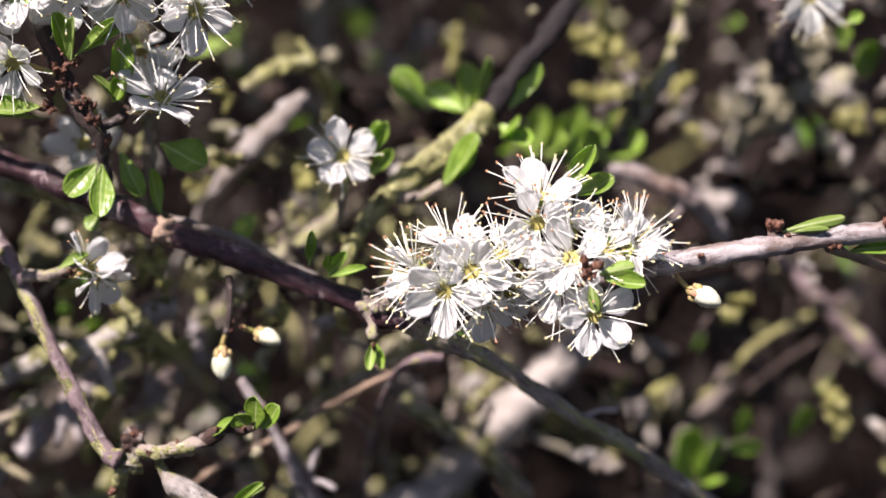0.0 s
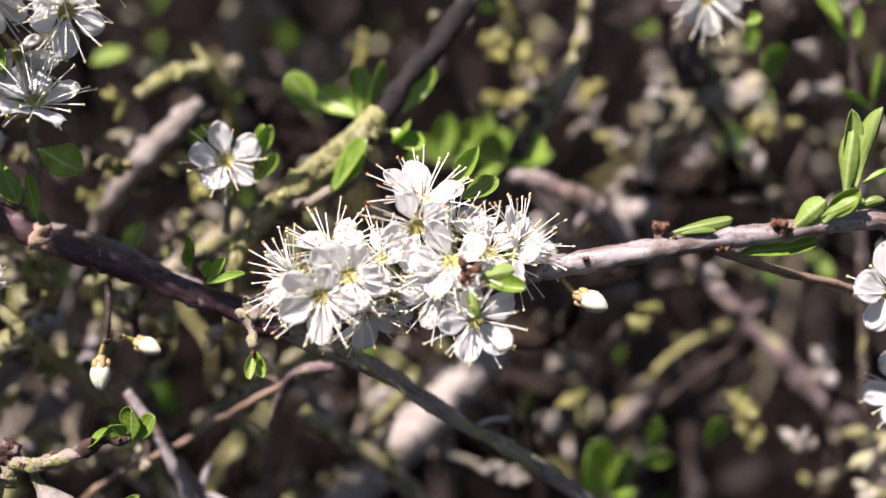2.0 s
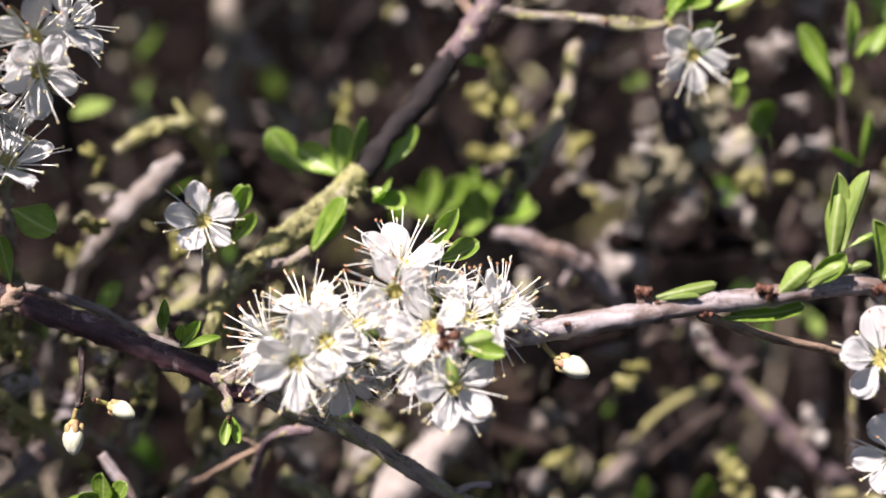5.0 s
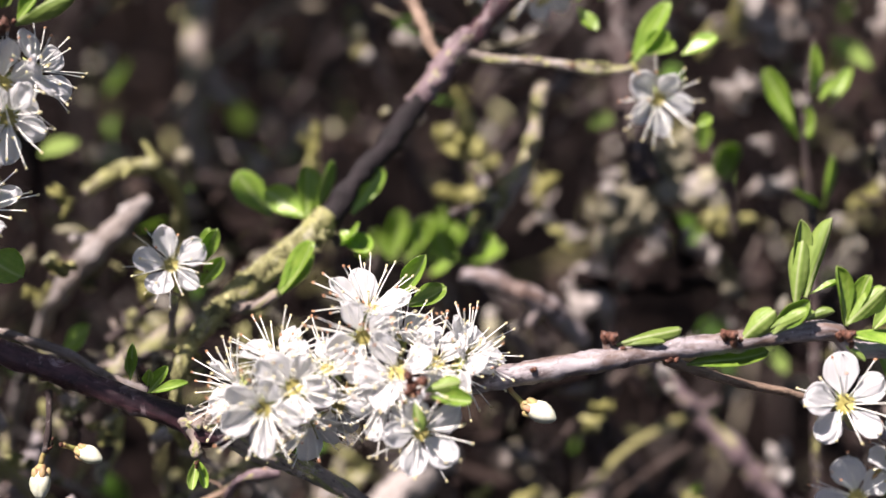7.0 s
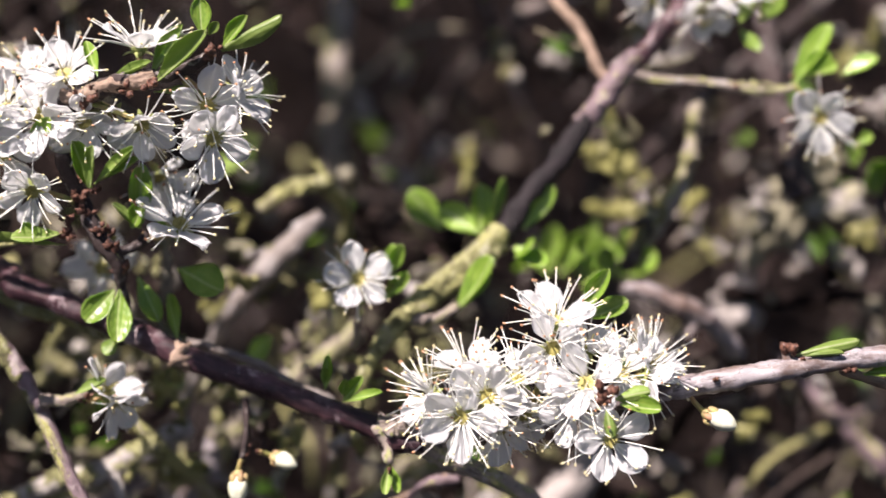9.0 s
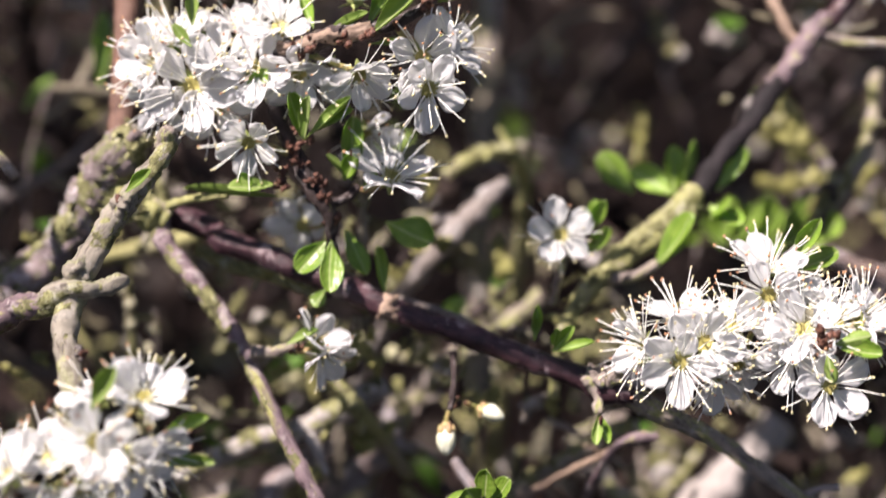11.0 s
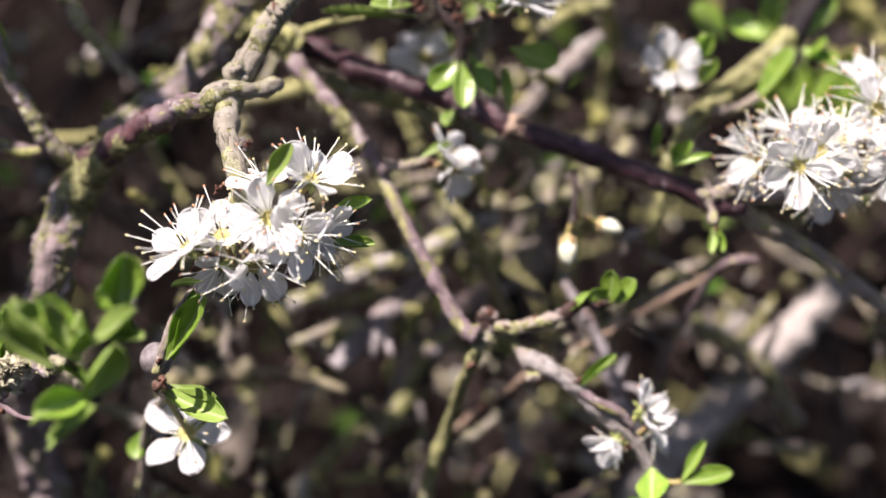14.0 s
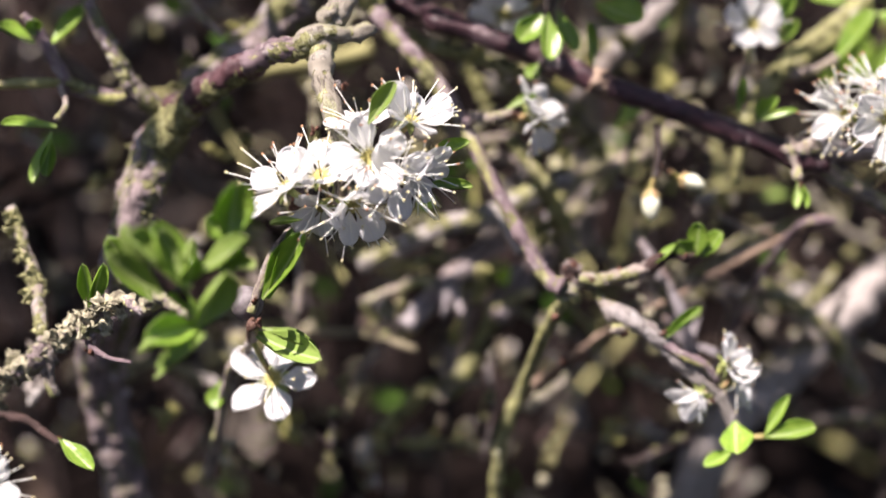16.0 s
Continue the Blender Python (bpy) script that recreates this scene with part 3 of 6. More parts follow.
def ground_sheet():
    xs = [-400, -40, -8, -3] + [-1.5 + 0.06 * i for i in range(51)] + [3, 8, 40, 400]
    ys = [-400, -40, -8, -3] + [-0.9 + 0.06 * i for i in range(61)] + [5, 10, 40, 400]
    v = []
    for y in ys:
        for x in xs:
            near = max(0.0, 1 - max(abs(x), abs(y - 0.8)) / 2.2)
            v.append((x, y, (noise.noise(Vector((x * 3, y * 3, 0))) * 0.03 + noise.noise(Vector((x * 11, y * 11, 4))) * 0.012 - 0.02) * near))
    w = len(xs)
    f = [(j * w + i, j * w + i + 1, (j + 1) * w + i + 1, (j + 1) * w + i) for j in range(len(ys) - 1) for i in range(w - 1)]
    tagged(new("ground", mesh("ground", v, f, [SOIL])), "bare soil under the hedge, with its shade in the colour", "ground", kind="structure")


ground_sheet()

# ---- main flowering branch: the dark stem, its side shoot and the thin lower arm ----
main = thing("blackthorn_branch", (-71, 22, 44), "purple-brown blackthorn branch with a dense white blossom cluster", "branch", "blackthorn branches")
MAIN = [(-72, 22, 44, 2.3), (-62, 20, 40, 2.2), (-60, 17, 38, 2.1), (-51, 15, 34, 2.1), (-40, 13, 29, 2.15), (-31, 12, 24, 2.1), (-19, 11, 19, 2.05), (-8, 10, 14, 1.9), (1, 10, 10, 2), (4, 9, 8, 2.4), (9, 9, 7, 1.9)]
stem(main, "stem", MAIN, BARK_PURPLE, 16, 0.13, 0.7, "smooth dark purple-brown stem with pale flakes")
ARM = [(6, 9, 8, 2), (14, 12, 3, 1.7), (23, 16, -2, 1.45), (34, 20, -11, 1.4), (44, 24, -18, 1.35), (54, 28, -26, 1.3), (65, 33, -35, 1.2), (78, 38, -45, 1)]
stem(main, "stem", ARM, BARK_OLD, 12, 0.22, 0.7, "thin grey lower twig with green lichen")
tufts(main, ARM, 40, 0.55, 5, 0.5)
stem(main, "spur", [(38, 21, -13, 0.7), (41, 20, -12, 0.6), (44, 19, -12, 0.55)], BARK_GREY, 8, 0.2)
SHOOT = [(4, 9, 10, 1.9), (15, 8, 9, 1.6), (27, 7, 9, 1.6), (39, 5, 12, 1.6), (50, 3, 13.6, 1.65), (59, 2, 14.8, 1.75), (68, 1, 15.8, 1.8), (77, 1, 16.8, 1.7), (86, 1, 17, 1.65), (95, 1, 18, 1.55), (104, 1, 18, 1.5), (108, 2, 15, 1.3), (116, 3, 14, 1.2), (126, 5, 12, 1)]
stem(main, "stem", SHOOT, BARK_GREY, 16, 0.12, 0.7, "slender silvery grey-brown side shoot")
for at, n, s in (((57, 0, 15), 7, 0.5), ((68.9, 0.3, 19.4), 15, 0.95), ((87.4, -0.9, 18.6), 15, 0.85), ((88.8, -1.2, 17.4), 10, 0.7), ((71.2, -0.2, 17.8), 6, 0.6), ((79, 0, 15), 5, 0.6), ((105.4, -0.9, 17.4), 15, 0.9), ((107, -0.6, 16), 8, 0.7)):
    scales(main, at, 1.1, n, s, n)
stem(main, "twig", [(78, 2, 15, 0.8), (83, 5, 13, 0.75), (91, 9, 10, 0.7), (101, 14, 7, 0.65), (110, 20, 3, 0.6)], BARK_TAN, 8, 0.1)
stem(main, "spur", [(2, 8, 10, 1.2), (3, 7.4, 7, 0.7), (3, 7, 5, 0.8), (3, 7, 4, 0.5)], BARK_OLD, 12, 0.6, 0.5, "", 0.5)
stem(main, "spur", [(69, 1, 17, 1), (69, 1, 18, 0.85), (69, 1, 20, 0.6)], BARK_GREY, 9, 0.2)
leaf(main, (3, 7, 4), (2, 6, -1), 2.4, (0.2, -1, 0.1), 0.9, 0.2, LEAF_PALE)
leaf(main, (3, 7, 4), (4, 7, -1), 2.2, (0.6, -0.8, 0), 0.9, 0.3)
scales(main, (3, 6, 3), 0.9, 6, 0.5, 4)
knot(main, (3, 8, 10), 2.1, 5.0, BARK_OLD)
knot(main, (6, 7, 10), 1.7, 9.0, BARK_OLD)
knot(main, (-31, 11, 24), 2.2, 12.0, BARK_TAN)
# small shoots of leaves along the dark stem
for base, tip, w in (((-7, 8, 17), (-6, 7, 23), 2.2), ((-7, 7, 18), (-7, 6, 21), 2.0), ((-4, 7, 15), (0, 5, 19), 2.6), ((-4, 6, 15), (3, 4, 16), 2.4), ((-4, 6, 16), (-3, 4, 19), 2.2)):
    leaf(main, base, tip, w, (0.2, -0.8, 0.6), 0.7, 0.3)
# hanging buds under the dark stem
stem(main, "twig", [(-21, 12, 16, 0.6), (-21, 11, 11, 0.5), (-22, 11, 6, 0.6)], BARK_DARK, 7, 0.3)
scales(main, (-21, 11, 7), 0.9, 7, 0.45, 8)
scales(main, (-19, 11, 7), 0.7, 5, 0.4, 9)
flower_bud(main, (-23, 11, 1), (-0.05, -0.1, -1), 2.6, (-22, 11, 6))
flower_bud(main, (-15, 12, 5), (0.75, -0.25, -0.35), 2.3, (-19, 11, 7))
flower_bud(main, (58, 3, 8), (0.72, -0.3, -0.4), 2.7, (53, 3, 13))
# leaves of the side shoot: rolled young leaves that show their pale backs, and open ones
for base, tip, w, face, fold, mat in (
    ((70.4, 0, 18), (80.6, -1, 20.2), 4.2, (0, 0.9, -0.4), 1.1, LEAF_PALE), ((71.5, -1, 17.9), (77.8, -1.6, 17.9), 2.2, (0, 0.9, 0.3), 1.1, LEAF_PALE),
    ((89.8, -0.5, 17.6), (94.8, -2, 22), 5.6, (0.4, 0.8, -0.3), 1.0, LEAF_PALE), ((94.2, -0.5, 18.6), (100.4, -2, 23), 4.4, (0.2, -0.9, 0.2), 0.8, LEAF), ((94.5, -1.5, 18.3), (101, -3, 21), 3.8, (0, 0.8, 0.6), 1.0, LEAF_PALE), ((94.2, -1.2, 19), (100, -2.6, 21.8), 3.2, (0, 0.9, 0.1), 1.0, LEAF_PALE),
    ((98.6, 0, 22.4), (100, -1, 32.4), 5.2, (0.5, 0.8, 0), 1.05, LEAF_PALE), ((99, 1.2, 24), (100.4, 1, 35.6), 4.0, (0.3, -0.9, 0), 0.7, LEAF_PALE), ((100.4, 0.5, 23.5), (105.2, -1, 35.4), 4.6, (-0.2, 0.9, 0.3), 1.0, LEAF_PALE), ((101, 0, 24), (106, -0.5, 25.6), 1.8, (0, -0.5, 0.9), 0.8, LEAF), ((100.2, -0.6, 20), (104.4, -1.4, 21), 2.6, (0, 0.8, 0.4), 1.0, LEAF_PALE),
    ((106.4, 0, 18.6), (104.9, -1, 28), 4.4, (0.6, -0.8, 0), 0.8, LEAF), ((106.6, 0.4, 19), (110.8, -0.6, 26.3), 3.8, (-0.5, -0.8, 0.2), 0.8, LEAF), ((106.4, -0.8, 19), (112.2, -2.4, 24.4), 4.6, (-0.2, 0.8, -0.5), 0.8, LEAF_PALE),
    ((106, -0.4, 15.6), (108.8, -1, 13), 1.8, (0, 0.9, 0.3), 1.0, LEAF_PALE), ((107, -0.5, 17.4), (115.5, -2, 14.4), 4.6, (0, -0.5, 0.85), 0.5, LEAF), ((110.5, -0.6, 18), (115, -1, 22.4), 4.0, (-0.3, -0.8, 0.5), 0.7, LEAF_PALE), ((112, 3, 14), (118, 4, 6), 4.5, (-0.4, -0.6, 0.6), 0.4, LEAF),
    ((81.3, 1.5, 14.2), (94.5, 3, 14.6), 5.4, (0, -0.55, 0.83), 0.35, LEAF)):
    leaf(main, base, tip, w, face, fold, 0.25, mat)
stem(main, "twig", [(99, 1, 18, 0.75), (99.4, 0.6, 20, 0.7), (99.2, 0.2, 23, 0.8)], STALK, 8, 0.15)
# the blossom cluster
A1, A2, A3 = (13, 8, 9), (26, 7, 9), (37, 5, 11)
for at, face, size, node, opens, n in (
    ((20, -4, 15), (0.10, -1, 0.12), 6.6, A1, 70, 20), ((15.6, -7, 12.4), (-0.30, -0.93, -0.15), 6.6, A1, 72, 22), ((17, 2, 19), (-0.15, -0.55, 0.80), 6.4, A1, 66, 20),
    ((25, 0, 17), (0.15, -0.60, 0.65), 6.2, A2, 70, 20), ((11, 2, 15), (-0.92, -0.35, 0.12), 6.6, A1, 60, 26), ((31, -2, 22), (0.02, -0.90, -0.25), 6.6, A2, 74, 17),
    ((32, 3, 26), (0.05, -0.50, 0.85), 6.8, A2, 68, 22), ((36, -4, 16), (-0.20, -0.88, 0.30), 6.8, A3, 74, 17), ((42, 1, 17), (0.40, -0.65, 0.55), 6.4, A3, 66, 20),
    ((47, 3, 18), (0.70, -0.45, 0.55), 6.2, A3, 62, 22), ((34, -3, 12), (-0.42, -0.85, -0.25), 6.2, A3, 60, 16), ((39, -5, 7), (0.14, -0.96, -0.14), 6.2, A3, 78, 15),
    ((22, 1, 9), (0.30, -0.45, -0.85), 5.8, A2, 62, 16), ((46, 0, 16), (0.80, -0.35, -0.45), 6.0, A3, 58, 12), ((37, 4, 21), (0.35, -0.45, 0.80), 6.0, A3, 62, 16), ((26, 4, 11), (0.1, -0.7, -0.6), 5.8, A2, 70, 12)):
    flower(main, at, face, size, node, opens, n, 1.0)
scales(main, (38.6, -7.6, 13.8), 2.4, 34, 0.95, 31)
scales(main, (25, 4, 12), 1.6, 12, 0.7, 32)
leaf(main, (40, -8.4, 13.6), (45.4, -9.6, 14.8), 3.8, (0, 0.9, -0.4), 1.0, 0.3, LEAF_PALE)
leaf(main, (40.6, -8.4, 12.8), (47, -9, 11.4), 3.8, (0, -0.8, 0.6), 0.9, 0.2)
leaf(main, (38.5, -8.6, 12), (38.9, -9.6, 7.6), 3.2, (0.1, 1, 0), 1.1, 0.2, LEAF_PALE)
leaf(main, (37, 8, 27), (42, 5, 34), 4.2, (-0.4, -0.85, 0.2), 0.9, 0.3)
leaf(main, (38, 9, 26), (45, 8, 28), 4.4, (0.1, -0.7, 0.7), 0.5, 0.4)

# ---- lichened branch behind, with single blossoms ----
high = thing("blackthorn_branch", (-1, 28, 21), "yellow-lichened branch turning dark purple, with green leaves", "branch", "blackthorn branches")
HIGH = [(-4, 30, 6, 0.9), (-2, 28, 16, 1), (1, 29, 22, 1.4), (7, 31, 28, 1.9), (14, 33, 33, 2.3), (20, 34, 37, 2.5), (25, 36, 42, 2.2)]
stem(high, "stem", HIGH, BARK_MOSSY, 14, 0.25, 0.8, "stem crusted with yellow-green lichen")
crust(high, HIGH, (-0.4, -0.8, 0.4), 67.0, 0.8, 0.1)
tufts(high, HIGH, 30, 0.7, 12)
lobes(high, HIGH[2:], 40, 1.5, 205, LICHEN, 0.4)
stem(high, "stem", [(25, 36, 41, 2), (30, 38, 48, 1.9), (36, 40, 54, 1.9), (43, 41, 63, 1.85)], BARK_BLACK, 14, 0.2, 0.6, "blackish stretch of the stem", 0.2)
stem(high, "stem", [(41, 41, 61, 1.8), (45, 41, 65, 2), (50, 41, 71, 1.9), (53, 41, 73, 1.7)], BARK_TWIG, 14, 0.3, 0.6, "lilac flaking stretch of the stem", 0.35)
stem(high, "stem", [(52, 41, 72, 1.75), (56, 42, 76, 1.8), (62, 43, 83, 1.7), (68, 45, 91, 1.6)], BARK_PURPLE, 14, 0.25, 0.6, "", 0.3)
knot(high, (50, 41, 70), 2.1, 15.0, BARK_OLD)
stem(high, "twig", [(7, 31, 27, 1.2), (12, 27, 27, 1), (16, 25, 29, 0.9)], BARK_OLD, 9, 0.25)
stem(high, "twig", [(50, 41, 70, 1), (58, 41, 68, 0.95), (66, 40, 67, 0.9), (74, 40, 65, 0.85), (81, 40, 65, 0.8)], BARK_OLD, 9, 0.4, 0.8, "thin lichened side twig")
tufts(high, [(50, 41, 70, 1), (66, 40, 67, 0.9), (81, 40, 65, 0.8)], 40, 0.7, 14)
scales(high, (70, 39, 66), 1.0, 5, 0.6, 3)
stem(high, "twig", [(48, 41, 68, 0.9), (45, 43, 72, 0.9), (43, 47, 79, 1), (39, 52, 86, 1), (34, 58, 94, 1)], BARK_TAN, 12, 0.4, 0.6, "tan knobbly side twig", 0.4)
FA = (-1, 20, 35)
stem(high, "twig", [(-3, 28, 23, 0.9), (-2, 25, 27, 0.7), (-1, 23, 30, 0.6)], BARK_OLD, 8, 0.35)
flower(high, FA, (0.02, -1, 0.05), 6.2, (-1, 24, 29), 76, 12, 0.85, 8)
for base, tip, w, face in (((4, 22, 35), (7, 20, 41), 2.6, (0.3, -1, 0)), ((4, 22, 35), (6, 21, 41), 2.2, (-0.4, -1, 0)), ((3, 23, 31), (8, 21, 36), 2.6, (0.4, -0.8, 0.4)),
                           ((16, 27, 29), (24, 24, 37), 4.6, (-0.5, -0.7, 0.5)), ((17, 27, 29), (22, 28, 36), 3.0, (0.4, -0.9, 0.2)), ((27, 34, 37), (31, 28, 38), 4.6, (0, -0.8, 0.6)), ((27, 34, 39), (32, 30, 34), 4.2, (0, -0.6, 0.8)),
                           ((21, 38, 42), (21, 40, 51), 4.6, (0.5, -0.85, -0.3)), ((21, 38, 42), (14, 42, 47), 4.6, (0.4, -0.9, -0.2)), ((23, 38, 43), (25, 43, 52), 4.0, (0.7, -0.7, -0.2)), ((14, 44, 43), (8, 46, 51), 5.0, (0.4, -0.8, -0.3)), ((29, 38, 42), (35, 40, 50), 3.4, (0.4, -0.8, 0.3))):
    leaf(high, base, tip, w * 1.25, face, 0.35, 0.45)
scales(high, (4, 22, 34), 0.9, 6, 0.55, 41)
scales(high, (15, 27, 29), 0.9, 5, 0.55, 42)
# blossoms and leaves of the thin side twig
TR = (81, 40, 66)
flower(high, (85, 38, 59), (0.05, -0.9, -0.35), 6.6, TR, 70, 14, 0.95)
flower(high, (65, 42, 81), (0.1, -0.5, -0.75), 6.2, (61, 44, 86), 70, 14, 0.9)
flower(high, (57, 47, 84), (-0.6, -0.4, -0.5), 6.2, (62, 45, 86), 66, 10, 0.8)
flower(high, (71, 41, 83), (0.3, -0.7, 0.6), 6.2, (65, 43, 78), 68, 16, 0.95)
for base, tip, w, face in (((81, 40, 66), (89, 38, 76), 4.4, (-0.3, -0.8, 0.5)), ((82, 40, 68), (89, 37, 67), 4.6, (0, -0.7, 0.7)), ((83, 40, 68), (88, 38, 71), 3.4, (0.3, -0.8, 0.4)), ((90, 40, 67), (97, 39, 69), 3.6, (0, -0.6, 0.8)), ((72, 41, 77), (75, 40, 72), 3.0, (0.3, -0.9, 0)),
                           ((72, 42, 78), (75, 41, 84), 3.8, (-0.2, -0.9, 0.2)), ((76, 42, 78), (80, 41, 84), 4.2, (0.2, -0.9, 0.2)), ((92, 40, 54), (95, 39, 55), 2.4, (0, -0.8, 0.5))):
    leaf(high, base, tip, w * 1.15, face, 0.4, 0.4)
scales(high, (81, 40, 67), 1.2, 7, 0.6, 44)
# leafy upright shoot farther out
tall = thing("leafy_twig", (117, 57, 31), "upright dark twig with glossy green leaf pairs", "twig", "leafy twigs")
stem(tall, "stem", [(114, 60, -21, 1), (115, 58, 12, 1), (116, 57, 31, 0.9), (115, 56, 48, 0.8), (116, 55, 60, 0.7), (118, 55, 70, 0.6)], BARK_DARK, 8, 0.2)
for base, tip, w, face, fold in (((115, 55, 52), (117, 51, 55), 8.0, (-0.1, -0.7, 0.7), 0.25), ((114, 55, 51), (109, 52, 56), 4.0, (0, -0.7, 0.7), 0.5), ((113, 55, 54), (108, 54, 65), 4.8, (-0.5, -0.8, 0.2), 0.6), ((117, 55, 59), (117, 54, 69), 3.6, (0.3, -0.9, 0.1), 0.9), ((118, 55, 58), (121, 53, 62), 2.4, (0, -0.7, 0.6), 0.6), ((120, 55, 57), (125, 56, 64), 3.6, (0, -0.6, 0.7), 0.5),
                                 ((118, 56, 38), (119, 54, 48), 4.2, (0.6, -0.8, 0), 0.6), ((118, 56, 38), (111, 52, 41), 4.2, (-0.2, -0.6, 0.8), 0.3)):
    leaf(tall, base, tip, w, face, fold, 0.3)

# ---- spur with the big blossom bunch, above the dark stem ----
bunch = thing("blossom_spur", (-42, 13, 28), "dark knotted spur with a bunch of white blossoms", "branch", "blackthorn branches")
stem(bunch, "stem", [(-42, 13, 27, 0.9), (-40, 10, 33, 0.8), (-40, 8, 37, 0.95), (-40, 6, 41, 1.5), (-43, 5, 46, 1.4), (-45, 5, 51, 1.3), (-47, 5, 56, 1.2), (-48, 5, 62, 1.2), (-47, 3, 66, 1.3), (-44, 1, 68, 1.6), (-38, -1, 69, 1.7), (-30, -2, 70, 1.4)], BARK_DARK, 12, 0.35, 0.7, "dark knotted spur wood")
stem(bunch, "stem", [(-46, 0, 68, 0.9), (-42, -1, 68, 1.2), (-39, -2, 69, 0.9), (-36, -2, 69, 1.15), (-33, -3, 69, 0.9), (-30, -3, 70, 1)], BARK_TAN, 14, 0.45, 0.5, "", 0.5)
for at, sd in (((-40, -3, 68), 151), ((-35, -4, 68), 152), ((-31, -4, 69), 153), ((-46, 1, 65), 154), ((-44, 3, 49), 155), ((-42, 3, 46), 156), ((-40, 4, 43), 157), ((-47, 3, 48), 158), ((-44, 3, 55), 159), ((-39, 6, 40), 160)):
    scales(bunch, at, 1.6, 9, 0.75, sd)
stem(bunch, "stem", [(-48, 4, 65, 1.2), (-55, 7, 63, 1.2), (-63, 8, 65, 1.1), (-69, 9, 70, 1)], BARK_OLD, 10, 0.25)
stem(bunch, "stem", [(-31, -1.5, 70, 1), (-26, -2, 70.6, 1.1), (-20.6, -3, 73, 1.0)], BARK_DARK, 10, 0.35)
for at, k, s, sd in (((-43, -1, 67), 10, 0.8, 51), ((-38, 1, 65), 10, 0.7, 52), ((-20.6, -3.4, 73), 14, 0.8, 53), ((-26, -2.4, 70), 8, 0.6, 54), ((-45, 3, 52), 14, 0.8, 55), ((-47, 3, 46), 12, 0.75, 56), ((-41, 5, 45), 10, 0.7, 57), ((-40, 7, 39), 10, 0.6, 58), ((-42, 3, 53), 8, 0.7, 59), ((-22, -3.2, 72.4), 8, 0.7, 60)):
    scales(bunch, at, 1.5, k, s, sd)
N1, N2, N3, N4 = (-61, 8, 64), (-45, 1, 68), (-26, -1, 70), (-46, 5, 51)
for at, face, size, node, opens, n in (
    ((-61, 2, 63), (0.0, -1, -0.12), 8.2, N1, 74, 16), ((-56, 3, 67), (0.15, -0.60, 0.75), 7.2, N1, 66, 18), ((-68, 5, 68), (-0.75, -0.60, 0.30), 7.2, N1, 62, 18), ((-64, 7, 72), (-0.3, -0.45, 0.80), 7.0, N1, 62, 18), ((-67, 6, 62), (-0.6, -0.7, -0.45), 6.8, N1, 66, 14),
    ((-46, 3, 72), (-0.15, -0.70, 0.60), 6.8, N2, 66, 14), ((-32.8, 0, 75), (0.10, -0.25, 0.95), 6.8, (-35, 1, 69), 64, 20), ((-22.4, 0, 64.8), (0.35, -0.90, -0.22), 7.0, N3, 70, 17), ((-17.6, 2, 66.7), (0.75, -0.4, 0.2), 6.4, N3, 64, 12), ((-39, 3, 65), (0.0, -0.35, -0.92), 6.8, N2, 62, 16),
    ((-32.6, -3, 62.3), (0.40, -0.60, -0.65), 6.2, N2, 56, 14), ((-52, 1, 53), (-0.08, -0.86, -0.48), 6.0, N4, 72, 16), ((-29, 5, 46), (0.32, -0.66, 0.58), 7.6, (-36, 8, 45), 78, 17), ((-34, 16, 55), (0.2, -0.4, -0.6), 6.4, (-38, 12, 62), 64, 12), ((-53, 10, 73), (0.0, -0.3, 0.9), 6.6, N1, 64, 14),
    ((-50, 1, 65), (0.15, -0.9, 0.35), 6.8, N2, 72, 12), ((-58, 5, 60), (0.25, -0.85, -0.35), 6.6, N1, 72, 10), ((-21.5, -1, 59.4), (0.1, -0.9, -0.35), 6.6, N3, 70, 10), ((-43, 2, 64), (-0.2, -0.75, -0.55), 6.4, N2, 70, 8)):
    flower(bunch, at, face, size, node, opens, n, 0.95)
stem(bunch, "twig", [(-41, 6, 42, 0.9), (-37, 7, 43, 0.8), (-35, 8, 45, 0.6)], BARK_DARK, 8, 0.3)
